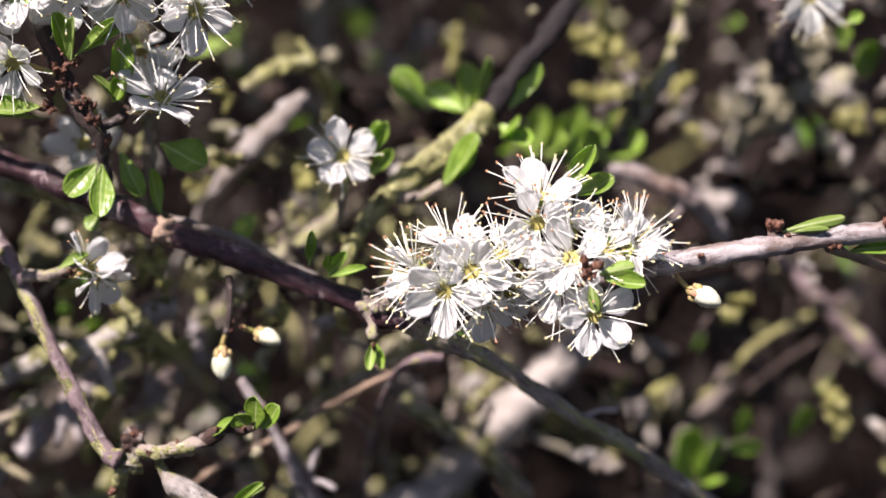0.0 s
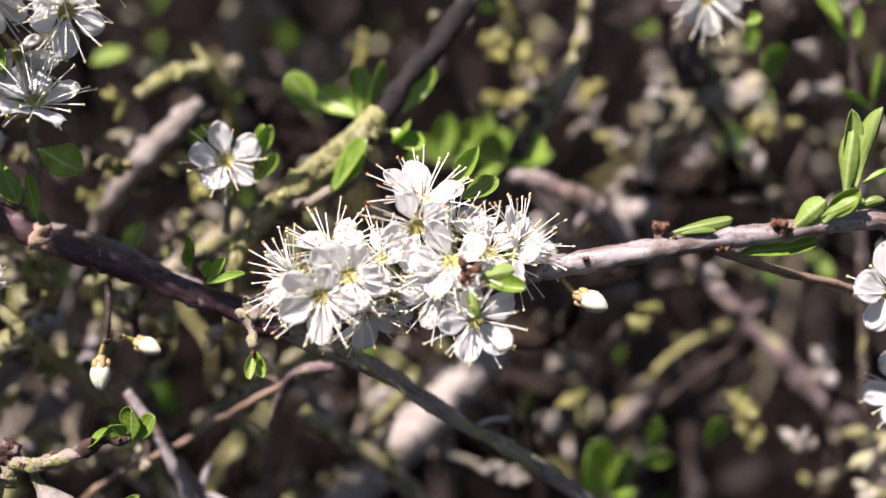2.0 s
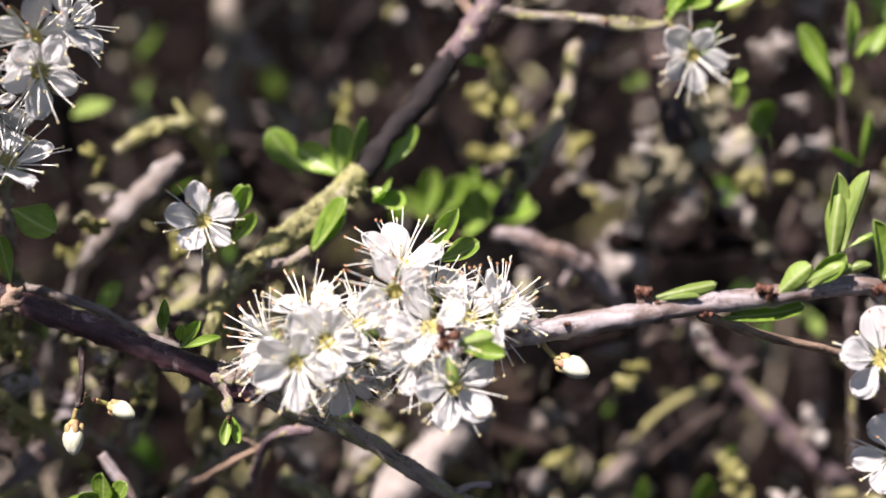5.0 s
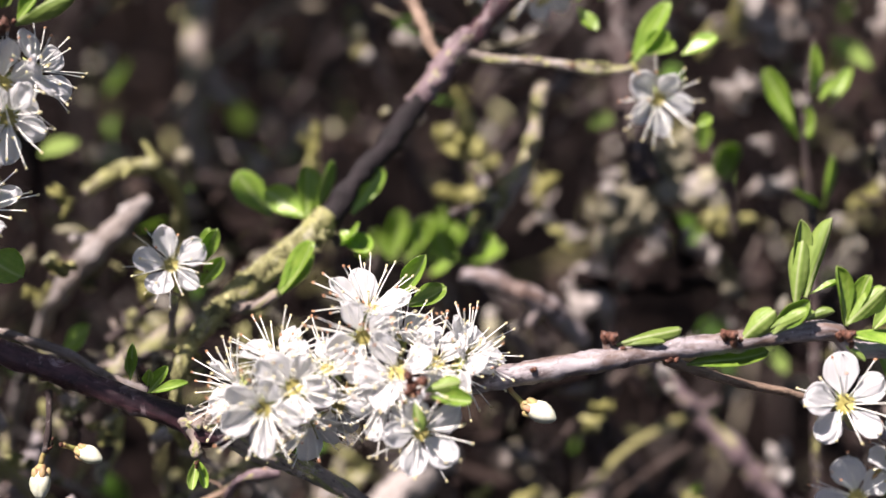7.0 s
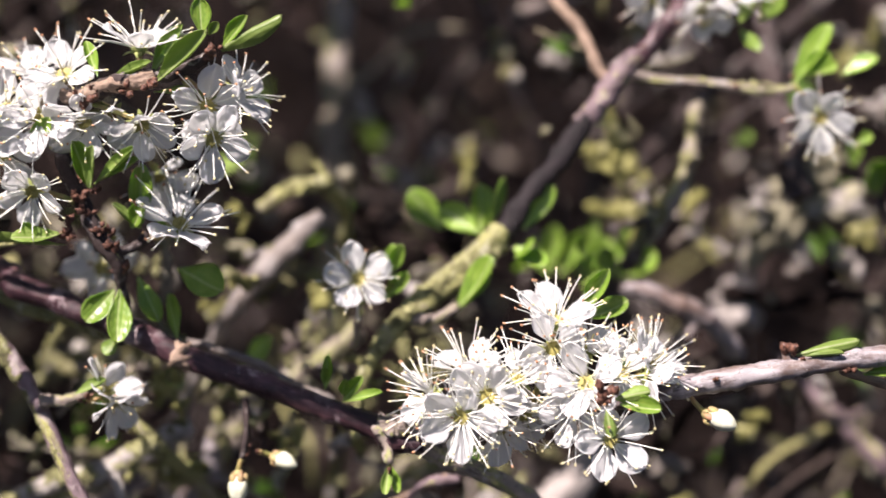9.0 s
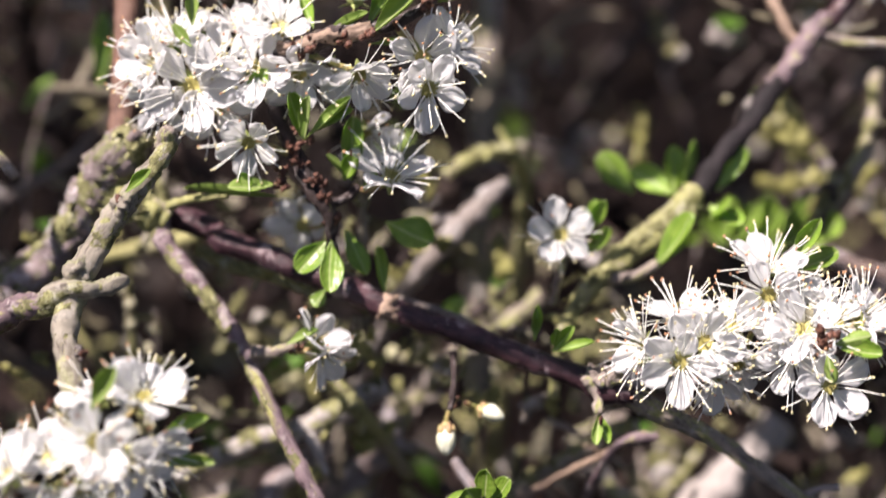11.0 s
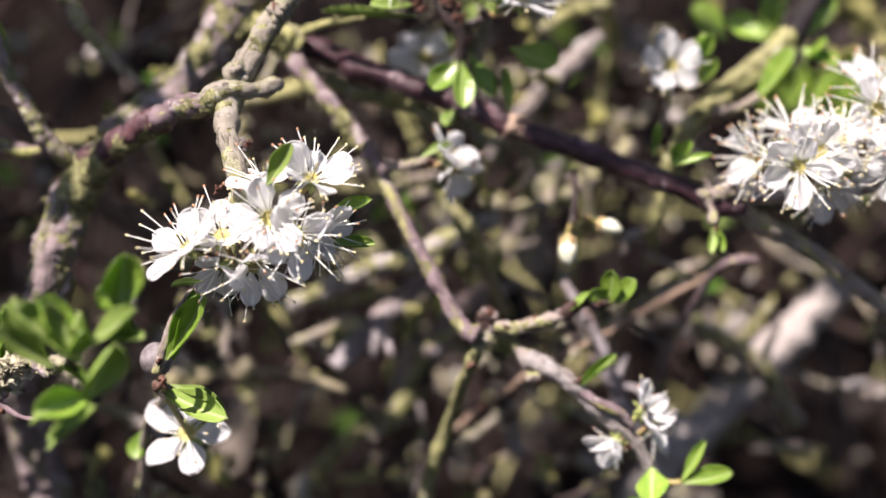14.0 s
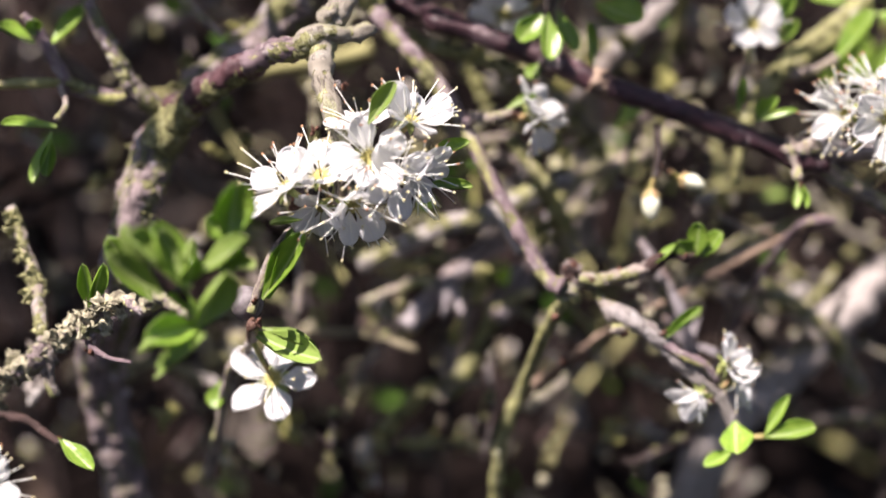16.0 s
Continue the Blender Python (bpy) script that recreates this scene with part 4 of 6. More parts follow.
for base, tip, w, face, fold, mat in (
    ((-30, -3, 69), (-20, -6, 76), 4.2, (-0.2, -0.85, 0.5), 0.9, LEAF_PALE), ((-31, -2, 70), (-25, -1, 78), 3.2, (-0.5, -0.8, 0.2), 0.9, LEAF), ((-22, -3, 76), (-22, -3, 82), 4.0, (0.1, -1, 0.1), 0.6, LEAF), ((-21, -3, 76), (-19, -4, 78), 2.0, (0.3, -0.9, 0.1), 0.6, LEAF_PALE), ((-19, -3, 73.4), (-9, -6, 78.6), 4.4, (0.3, 0.8, -0.4), 1.0, LEAF_PALE), ((-19, -3, 73.6), (-14, -4, 78.4), 3.0, (-0.5, -0.8, 0.2), 0.8, LEAF),
    ((-38, -1, 70), (-30, -3, 72), 2.0, (0, -0.6, 0.8), 0.9, LEAF_PALE), ((-40, 0, 71), (-42, 2, 77), 2.8, (0.4, -0.9, 0), 0.8, LEAF), ((-60, 0, 73), (-60, 0, 79), 3.0, (0.2, -1, 0.1), 0.8, LEAF_PALE), ((-60, -2, 69), (-63, -2, 73), 2.4, (0, -0.9, 0.4), 0.7, LEAF_PALE), ((-52, 1, 60), (-48, 0, 65), 3.6, (0.3, -0.9, 0.2), 0.7, LEAF), ((-31, 1, 68), (-24, 0, 67), 2.6, (0, -0.7, 0.7), 0.6, LEAF),
    ((-43, 3, 53), (-45, 1, 61), 4.4, (0.2, -1, 0.1), 0.8, LEAF), ((-43, 2, 53), (-41, 0, 60), 3.0, (-0.4, -0.9, 0.1), 0.9, LEAF_PALE), ((-43, 3, 53), (-34, 1, 59), 3.0, (0.1, -0.8, 0.6), 0.9, LEAF_PALE), ((-42, 3, 54), (-34, 2, 57), 2.4, (0, -0.7, 0.7), 0.8, LEAF), ((-36, 7, 46), (-35, 6, 57), 4.6, (0.3, -0.9, 0), 0.5, LEAF), ((-36, 5, 46), (-40, 3, 50), 3.0, (0, -0.6, 0.8), 0.7, LEAF_PALE), ((-37, 5, 46), (-34, 3, 50), 3.8, (0.2, -0.8, 0.5), 0.6, LEAF), ((-34, 7, 44), (-32, 6, 48), 2.4, (0.4, -0.9, 0), 0.6, LEAF),
    ((-48, 3, 46), (-56, 0, 45), 4.2, (0, -0.8, 0.6), 0.5, LEAF_PALE), ((-52, 2, 45), (-54, 1, 48), 2.6, (0, -0.9, 0.3), 0.7, LEAF), ((-48, 4, 44), (-65, 9, 46), 1.6, (0, -0.5, 0.9), 0.8, LEAF_PALE),
    ((-40, 7, 36), (-41, 5, 27), 4.6, (0.5, -0.85, -0.1), 0.4, LEAF), ((-41, 7, 36), (-46, 6, 31), 5.0, (0.3, -0.9, 0), 0.5, LEAF), ((-38, 13, 38), (-35, 13, 30), 4.2, (0, -0.8, 0.6), 0.4, LEAF), ((-32, 13, 27), (-33, 11, 35), 3.6, (0.4, -0.8, 0.2), 0.6, LEAF), ((-31, 13, 39), (-23, 9, 34), 6.6, (0, -0.8, 0.6), 0.3, LEAF), ((-42, 11, 28), (-44, 11, 25), 3.4, (0, -0.8, 0.6), 0.4, LEAF)):
    leaf(bunch, base, tip, w, face, fold, 0.35, mat)
# pale blossoms half hidden behind the spur
flower(bunch, (-47, 26, 40), (-0.2, -0.7, 0.2), 6.6, (-40, 9, 40), 66, 8, 0.8)
flower(bunch, (-49, 32, 43), (0.3, -0.6, -0.4), 6.6, (-42, 14, 45), 66, 8, 0.8)

# ---- lichened limbs at the foot of the dark stem ----
limb = thing("old_blackthorn", (-128, 40, -30), "old blackthorn limb crusted with grey-green lichen", "shrub")
LIMB = [(-73, 15, 58, 2.6), (-78, 16, 53, 4.2), (-84, 20, 46, 3.9), (-91, 26, 39, 3.8), (-99, 23, 33, 3.6), (-106, 17, 25, 3.5), (-111, 10, 16, 3.5), (-114, 6, 7, 3.6), (-116, 6, -1, 3.7), (-120, 12, -13, 3.8), (-128, 40, -30, 4), (-118.0, 75.0, -110.0, 4.4), (-118.0, 118.0, -190.0, 5.5)]
stem(limb, "stem", LIMB, BARK_LIMB, 26, 0.25, 0.6, "thick lilac-grey flaking limb", 0.22)
crust(limb, LIMB[:10], (-0.9, -0.4, 0.0), 13.0, 0.8, -0.1)
crust(limb, LIMB[:8], (0.8, -0.3, -0.8), 17.0, 0.9, -0.05)
tufts(limb, LIMB[:10], 120, 1.0, 21)
stem(limb, "stem", [(-78, 17, 52, 2.8), (-77.5, 19, 58, 2.4), (-77, 21, 66, 2.3), (-76.5, 24, 78, 2.3), (-76, 30, 100, 2.2), (-76, 40, 130, 2.1)], BARK_RED, 14, 0.1, 0.9, "smooth brown upright stem", 0.05)
HUB = [(-80, 17, 49, 3), (-74, 17, 45, 2.8), (-70, 18, 42, 2.2)]
stem(limb, "stem", HUB, BARK_MOSSY, 18, 0.35, 0.5, "", 0.4)
crust(limb, HUB, (0, -1, 0.2), 19.0, 1.0, 0.35)
crust(limb, LIMB[:3], (0.3, -1, -0.4), 23.0, 0.9, -0.05)
tufts(limb, HUB, 140, 1.0, 22)
lobes(limb, LIMB[:9], 110, 1.7, 203, CRUST, 0.35)
lobes(limb, HUB, 30, 1.4, 204, LICHEN, 0.4)
tufts(limb, LIMB[:3], 150, 1.1, 20)
WINE = [(-91, -8, 27, 2), (-96, -4, 26, 2.25), (-103, 2, 23, 2.5), (-109, 8, 20, 3), (-112, 10, 17, 2.6)]
stem(limb, "stem", WINE, BARK_WINE, 18, 0.2, 0.5, "wine-red cross branch", 0.12)
crust(limb, WINE, (0.2, -0.55, -1), 3.0, 0.9, 0.12)
tufts(limb, WINE[2:], 60, 0.7, 23, 1.3)
LILAC = [(-80, -13, 29, 1.5), (-84, -13, 28, 1.85), (-88, -11, 28, 1.9), (-91, -9, 27, 2.1), (-92, -8, 27, 2.3)]
stem(limb, "stem", LILAC, BARK_TWIG, 18, 0.25, 0.5, "lilac-grey flaking cross branch", 0.28)
crust(limb, LILAC, (-0.3, -0.6, -1), 5.0, 0.7, 0.1)
STUB = [(-71, -10, 31, 0.7), (-72, -11, 31, 1.05), (-75, -12, 30, 1.15), (-79, -14, 30, 1.4), (-82, -14, 29, 1.8), (-84, -13, 28, 1.5)]
stem(limb, "stem", STUB, BARK_OLIVE, 16, 0.3, 0.5, "grey broken stub", 0.3)
crust(limb, STUB, (0, -0.7, 0.8), 7.0, 0.4, -0.15)
knot(limb, (-72, -11, 31), 0.8, 8.0, BARK_OLIVE)
knot(limb, (-81, -13, 28), 1.9, 9.0, BARK_OLIVE)
knot(limb, (-109, 8, 19), 3.4, 10.0, BARK_LIMB)
crust(limb, [(-104, 4, 22, 2.4), (-109, 7, 19, 3.6), (-112, 8, 14, 3.4)], (0.1, -0.6, -0.8), 11.0, 0.9, 0.0)
FORK = [(-63, -6, 54, 1.2), (-67, -8, 48, 1.55), (-72, -10, 42, 1.9), (-76, -11, 36, 1.95), (-79, -12, 30, 2), (-80, -15, 25, 1.9), (-79, -19, 19, 1.75), (-77, -23, 12, 1.5), (-76, -25, 7, 1.2)]
stem(limb, "stem", FORK, BARK_OLIVE, 20, 0.22, 0.5, "olive-grey twig with ridged bark", 0.18)
crust(limb, FORK, (-0.6, -0.7, 0.3), 29.0, 0.3, -0.15)
crust(limb, FORK[:4], (0.8, -0.5, -0.3), 31.0, 0.5, 0.05)
knot(limb, (-78, -13, 33), 1.9, 33.0, BARK_OLIVE)
knot(limb, (-77, -19, 20), 1.0, 34.0, BARK_DARK)
knot(limb, (-71, -11, 43), 1.6, 35.0, BARK_OLIVE)
tufts(limb, FORK, 20, 0.45, 24)
stem(limb, "spur", [(-65, -6, 52, 1.3), (-64, -7, 54, 1.5), (-64, -8, 55, 1)], BARK_OLD, 10, 0.5)
scales(limb, (-71, -12, 44), 1.1, 9, 0.6, 61)
scales(limb, (-76, -21, 20), 0.9, 7, 0.6, 62)
scales(limb, (-81, -22, 13), 1.1, 8, 0.55, 63)
leaf(limb, (-70, -12, 45), (-65, -13, 48), 2.6, (-0.3, -0.8, 0.5), 0.8, 0.5, LEAF)
SIDE = [(-109, 8, 20, 1.9), (-114, 5, 25, 1.6), (-117, 3, 31, 1.35), (-120, 3, 37, 1.2), (-123, 4, 45, 1.1), (-126, 6, 54, 1)]
stem(limb, "stem", SIDE, BARK_LIMB, 16, 0.3, 0.5, "", 0.3)
crust(limb, SIDE, (-0.5, -0.7, 0.5), 37.0, 0.7, 0.05)
stem(limb, "twig", [(-113, 6, 25, 1), (-118, 6, 24, 1.1), (-125, 5, 26, 1.2), (-127, 4, 29, 1.2), (-130, 3, 35, 1), (-133, 2, 39, 0.8)], BARK_TWIG, 12, 0.3, 0.5, "", 0.25)
crust(limb, [(-113, 6, 25, 1), (-118, 6, 24, 1.1), (-125, 5, 26, 1.2), (-126, 4, 28, 1.2)], (0, -0.7, 0.6), 41.0, 0.7, 0.15)
stem(limb, "twig", [(-126, 5, 27, 0.9), (-132, 4, 27, 0.9), (-140, 4, 27, 0.8)], BARK_MOSSY, 9, 0.3)
stem(limb, "twig", [(-103, 3, 68, 0.95), (-101, 3, 60, 0.95), (-97, 3, 56, 0.9), (-94, 3, 53, 0.85), (-92, 3, 50, 0.7)], BARK_OLD, 9, 0.3, 0.7, "dead grey twig with a snapped tip")
stem(limb, "twig", [(-121, 26, 66, 1.3), (-115, 24, 57, 1.3), (-110, 22, 48, 1.2), (-105, 20, 42, 0.9), (-100, 20, 37, 0.7)], BARK_OLD, 12, 0.35, 0.6, "", 0.3)
crust(limb, [(-121, 26, 66, 1.3), (-115, 24, 57, 1.3), (-110, 22, 48, 1.2), (-105, 20, 42, 0.9)], (-0.5, -0.7, 0.4), 43.0, 0.9, 0.1)
for base, tip, w, face in (((-131, 2, 34), (-137, 0, 36), 6.0, (0, -0.7, 0.7)), ((-131, 2, 35), (-131, 1, 38), 3.0, (0.3, -0.9, 0)), ((-129, 3, 33), (-123, 9, 41), 4.0, (-0.2, -0.8, 0.5)), ((-126, -5, 18), (-135, -7, 18), 2.6, (0, -0.7, 0.7)), ((-127, -5, 17), (-130, -6, 8), 3.0, (-0.2, -0.9, 0.2)), ((-127, -5, 16), (-128, -6, 9), 2.6, (0.4, -0.9, 0)), ((-121, 4, 38), (-125, 6, 49), 3.4, (0.4, -0.8, 0.3))):
    leaf(limb, base, tip, w * 1.2, face, 0.5, 0.3)
stem(limb, "twig", [(-127, 3, 26, 0.6), (-125, -2, 22, 0.5), (-126, -5, 19, 0.6)], BARK_OLD, 7, 0.2)
# greenish shoot from the hub
stem(limb, "twig", [(-71, 18, 44, 0.8), (-66, 13, 45, 0.8), (-61, 9, 45, 0.7), (-57, 7, 45, 0.6)], BARK_MOSSY, 9, 0.2)

# ---- twig that runs down to the knot and on to small blossoms ----
down = thing("blackthorn_twig", (-71, 18, 42), "thin purple-grey twig with a knotted joint and side shoots", "twig", "blackthorn branches")
TWIG = [(-71, 18, 42, 1.5), (-70, 16, 38, 1.6), (-64, 14, 30, 1.55), (-58, 12, 21, 1.35), (-53, 10, 10, 1.3), (-48, 8, -1, 1.25), (-43, 6, -11, 1.35), (-40, 5, -13, 1.7)]
stem(down, "stem", TWIG, BARK_TWIG, 14, 0.2, 0.7, "purple-grey twig with a lichened upper side")
crust(down, TWIG[:4], (-0.9, -0.6, -0.2), 47.0, 0.6, 0.3)
crust(down, TWIG[3:], (-0.9, -0.3, -0.4), 53.0, 0.4, -0.28)
tufts(down, TWIG[:4], 40, 0.5, 26)
knot(down, (-38, 7.4, -10.6), 2.0, 64, BARK_BROWN)
scales(down, (-38, 7, -10), 2.1, 17, 0.7, 91)
scales(down, (-37, 7, -10), 1.2, 7, 0.6, 92)
knot(down, (-39, 6.6, -14), 1.6, 65, BARK_OLIVE)
crust(down, [(-40, 7, -13, 1), (-39, 7, -14, 1.5), (-37, 7, -16, 0.9)], (0, -1, 0.2), 83.0, 0.5, 0.2)
scales(down, (-42, 5, -18), 1.2, 9, 0.65, 66)
RUN = [(-39, 9, -12, 1.3), (-35, 7, -13, 0.8), (-33, 6, -16, 0.85), (-31, 5, -18, 1.5), (-26, 4, -21, 1.45), (-24, 4, -23, 1.2), (-21, 5, -26, 1.35), (-17, 5, -30, 1.3), (-13, 6, -34, 1), (-11, 7, -39, 1.1), (-10, 8, -42, 0.8)]
stem(down, "stem", RUN, BARK_PEEL, 18, 0.22, 0.5, "pale grey peeling twig", 0.3)
crust(down, RUN[:4], (0, -1, 0.3), 87.0, 0.45, 0.1)
stem(down, "twig", [(-23, 4, -24, 0.9), (-20, 3, -26, 0.8), (-16, 3, -28, 0.75), (-14, 4, -31, 0.4)], BARK_TWIG, 10, 0.35, 0.5, "", 0.3)
knot(down, (-31, 4, -21), 1.2, 41.0, BARK_OLD)
scales(down, (-30, 4, -22), 0.8, 5, 0.55, 67)
scales(down, (-23, 3, -22), 0.9, 9, 0.5, 68)
scales(down, (-15, 5, -34), 1.1, 7, 0.55, 69)
leaf(down, (-23, 3, -23), (-16, 2, -18), 2.9, (-0.3, -0.8, 0.5), 1.2, 0.2)
leaf(down, (-23, 4, -22), (-16, 3, -19), 2.3, (0.3, -0.6, 0.7), 1.2, 0.2, LEAF_PALE)
flower(down, (-12, 5, -28), (0.72, -0.40, 0.25), 5.6, (-15, 6, -33), 54, 9, 0.8, 60)
flower(down, (-17, 5, -33), (-0.55, -0.25, -0.55), 5.4, (-15, 6, -34), 40, 6, 0.6)
flower(down, (-10, 7, -31), (0.75, -0.3, -0.5), 5.2, (-14, 6, -34), 46, 8, 0.8)
for base, tip, w, face, fold in (((-11, 5, -38), (-12, 1, -44), 6.4, (0, -0.85, 0.5), 0.4), ((-6, 6, -41), (-1, 5, -34), 3.2, (-0.3, -0.8, 0.4), 0.8), ((-6, 6, -41), (3, 3, -40), 4.4, (0, -0.7, 0.7), 0.7), ((-11, 6, -43), (-17, 5, -46), 3.4, (0, -0.7, 0.7), 0.5)):
    leaf(down, base, tip, w, face, fold, 0.3)
stem(down, "twig", [(-11, 7, -40, 0.7), (-8, 7, -41, 0.6), (-6, 6, -41, 0.6)], STALK, 8, 0.2)
DROP = [(-40, 6, -15, 1.2), (-43, 14, -21, 1.1), (-46, 26, -29, 1.15), (-50, 32, -38, 1.15), (-52, 38, -48, 1.1), (-53, 46, -61, 1.1)]
stem(down, "twig", DROP, BARK_MOSSY, 11, 0.3, 0.8, "mossy green twig")
crust(down, DROP, (-0.7, -0.7, 0.1), 59.0, 0.5, 0.15)
scales(down, (-40, 16, -26), 1.4, 8, 0.7, 70)
TRIO = [(-37, 5, -12, 1.2), (-32, 4, -12, 1.2), (-27, 3, -11, 1.1), (-26, 3, -11, 0.8)]
stem(down, "twig", TRIO, BARK_OLD, 14, 0.4, 0.5, "", 0.5)
crust(down, TRIO, (0, -0.6, -0.6), 79.0, 0.5, -0.15)
scales(down, (-30, 3, -11), 1.0, 6, 0.5, 89)
scales(down, (-35, 4, -12), 1.0, 5, 0.5, 90)
stem(down, "twig", [(-27, 3, -11, 0.8), (-24, 2.4, -9.6, 0.95), (-21, 2, -8.6, 0.75), (-19, 2, -9, 0.7), (-17, 2, -8.4, 0.5)], BARK_BROWN, 14, 0.5, 0.5, "dark brown knobbly twig end", 0.6)
scales(down, (-23.5, 1.6, -9), 1.3, 8, 0.6, 86)
scales(down, (-19, 1.6, -8.6), 0.8, 5, 0.45, 94)
for base, tip, w, face in (((-17, 2, -9), (-16, 0, -3), 4.4, (-0.3, -0.9, 0.1)), ((-16, 2, -9), (-12, 0, -5), 3.8, (0, -0.8, 0.5)), ((-18, 2, -9), (-20, 1, -6), 4.2, (-0.3, -0.8, 0.3)), ((-25, 2, -10), (-20, 1, -7), 2.4, (0, -0.6, 0.7))):
    leaf(down, base, tip, w, face, 0.35, 0.4)
# side spur with a blossom seen from the side
stem(down, "spur", [(-55, 9, 18, 0.9), (-50, 9, 18, 0.8), (-47, 9, 19, 0.75)], BARK_OLD, 12, 0.5, 0.5, "", 0.5)
scales(down, (-51, 9, 18), 1.3, 9, 0.6, 87)
scales(down, (-54, 9, 18), 0.9, 5, 0.5, 88)
scales(down, (-47, 9, 18), 1.5, 10, 0.6, 72)
flower(down, (-44, 9, 19), (0.75, -0.35, 0.50), 6.2, (-47, 9, 18), 50, 7, 0.75)
flower(down, (-43, 10, 17), (0.70, -0.35, -0.60), 5.8, (-47, 9, 18), 50, 8, 0.8)
leaf(down, (-49, 7, 19), (-43, 6, 21), 3.0, (-0.1, -0.8, 0.6), 0.9, 0.2, LEAF_PALE)

# ---- the near blossom cluster on the grey twig ----
near = thing("blossom_spur", (-76, -25, 7), "full white blossom cluster at the end of a grey twig", "branch", "blackthorn branches")
NR = [(-79, -24, 11, 1.2), (-77, -25, 6, 1.2), (-78, -24, 1, 1.1), (-82, -24, -1, 1), (-88, -26, -7, 0.8), (-92, -24, -16, 0.8)]
stem(near, "stem", NR, BARK_OLD, 11, 0.3)
K1, K2 = (-77, -25, 6), (-78, -24, 1)
for at, face, size, node, opens, n in (
    ((-72, -31, 7), (0.05, -0.98, 0.10), 6.6, K1, 72, 22), ((-65.4, -28, 13), (0.35, -0.62, 0.70), 6.4, K1, 66, 16), ((-85, -31, 3), (-0.40, -0.62, 0.60), 6.6, K2, 70, 15), ((-80, -27, 5), (-0.05, -0.7, 0.6), 6.2, K2, 70, 10),
    ((-64.6, -27, 5), (0.80, -0.45, -0.40), 6.0, K1, 62, 14), ((-75, -29, 0), (0.35, -0.60, -0.70), 6.6, K2, 66, 12), ((-68, -30, 4), (0.3, -0.75, -0.45), 6.4, K1, 70, 14), ((-73, -24, 13), (-0.1, -0.4, 0.9), 5.8, K1, 64, 8), ((-80, -27, 0), (-0.1, -0.4, -0.8), 5.6, K2, 62, 12)):
    flower(near, at, face, size, node, opens, n, 1.0)
scales(near, (-84, -29, -0), 1.2, 10, 0.7, 81)
for base, tip, w, face, mat in (((-72, -33, 12), (-67, -35, 18), 3.8, (-0.3, -0.85, 0.4), LEAF_PALE), ((-64, -26, 7), (-56, -26, 9), 3.0, (0, -0.7, 0.7), LEAF), ((-64, -25, 3), (-56, -24, 2), 2.6, (0, -0.6, 0.7), LEAF), ((-83, -29, -2), (-88, -30, -3), 2.6, (0, -0.7, 0.7), LEAF_PALE),
                                ((-90, -26, -14), (-82, -29, -4), 5.2, (-0.3, -0.8, 0.4), LEAF), ((-89, -26, -14), (-85, -28, -3), 3.4, (0.5, -0.8, 0.2), LEAF)):
    leaf(near, base, tip, w, face, 0.8, 0.3, mat)
scales(near, (-91, -25, -17), 1.1, 6, 0.6, 82)
scales(near, (-91, -25, -14), 0.8, 6, 0.5, 84)
scales(near, (-92, -23, -18), 1.0, 6, 0.55, 85)

# ---- leafy shoot close to the lens and the open blossom below it ----
shoot = thing("leafy_twig", (-98, -50, -17), "bright green leafy shoot on an old lichened twig", "twig", "leafy twigs")
BASE = [(-96, -50, -19, 0.4), (-98, -48, -17, 0.55), (-98, -50, -15, 0.6), (-99, -54, -13, 0.6)]
stem(shoot, "stem", BASE, BARK_DARK, 10, 0.25)
for base, tip, w, face, fold, mat in (
    ((-97, -54, -13), (-106, -58, -6), 6.2, (-0.1, -0.7, 0.7), 0.5, LEAF_PALE), ((-98, -54, -13), (-103, -56, -4), 5.0, (0.3, -0.8, 0.4), 0.6, LEAF), ((-98, -54, -13), (-100, -57, -4), 4.0, (-0.4, -0.8, 0.3), 0.7, LEAF_PALE), ((-99, -53, -13), (-96, -56, -8), 3.4, (0.5, -0.8, 0.2), 0.8, LEAF),
    ((-97, -52, -11), (-88, -55, -7), 4.2, (0.1, -0.8, 0.6), 0.5, LEAF_PALE), ((-92, -52, -7), (-90, -54, 2), 5.0, (0.1, -0.95, 0.2), 0.4, LEAF), ((-92, -51, -6), (-95, -52, -3), 3.6, (-0.2, -0.8, 0.4), 0.5, LEAF), ((-93, -52, -11), (-89, -54, -8), 3.2, (0, -0.9, 0.3), 0.5, LEAF),
    ((-97, -52, -19), (-92, -56, -10), 6.2, (0.6, -0.8, 0.2), 0.7, LEAF_PALE), ((-98, -50, -17), (-97, -53, -13), 5.0, (-0.4, -0.8, 0.3), 0.5, LEAF), ((-96, -52, -18), (-104, -57, -21), 5.4, (0.2, -0.8, 0.3), 0.9, LEAF), ((-96, -52, -20), (-102, -55, -25), 3.0, (0.2, -0.5, 0.8), 0.8, LEAF_PALE),
    ((-105, -40, -14), (-111, -42, -4), 4.2, (-0.2, -0.8, 0.4), 0.6, LEAF), ((-120, -12, -14), (-120, -14, -6), 2.6, (-0.3, -0.9, 0.1), 0.8, LEAF), ((-120, -12, -14), (-117, -14, -6), 2.8, (0.3, -0.9, 0.1), 0.8, LEAF)):
    leaf(shoot, base, tip, w * 1.3, face, fold * 1.25, 0.45, mat)
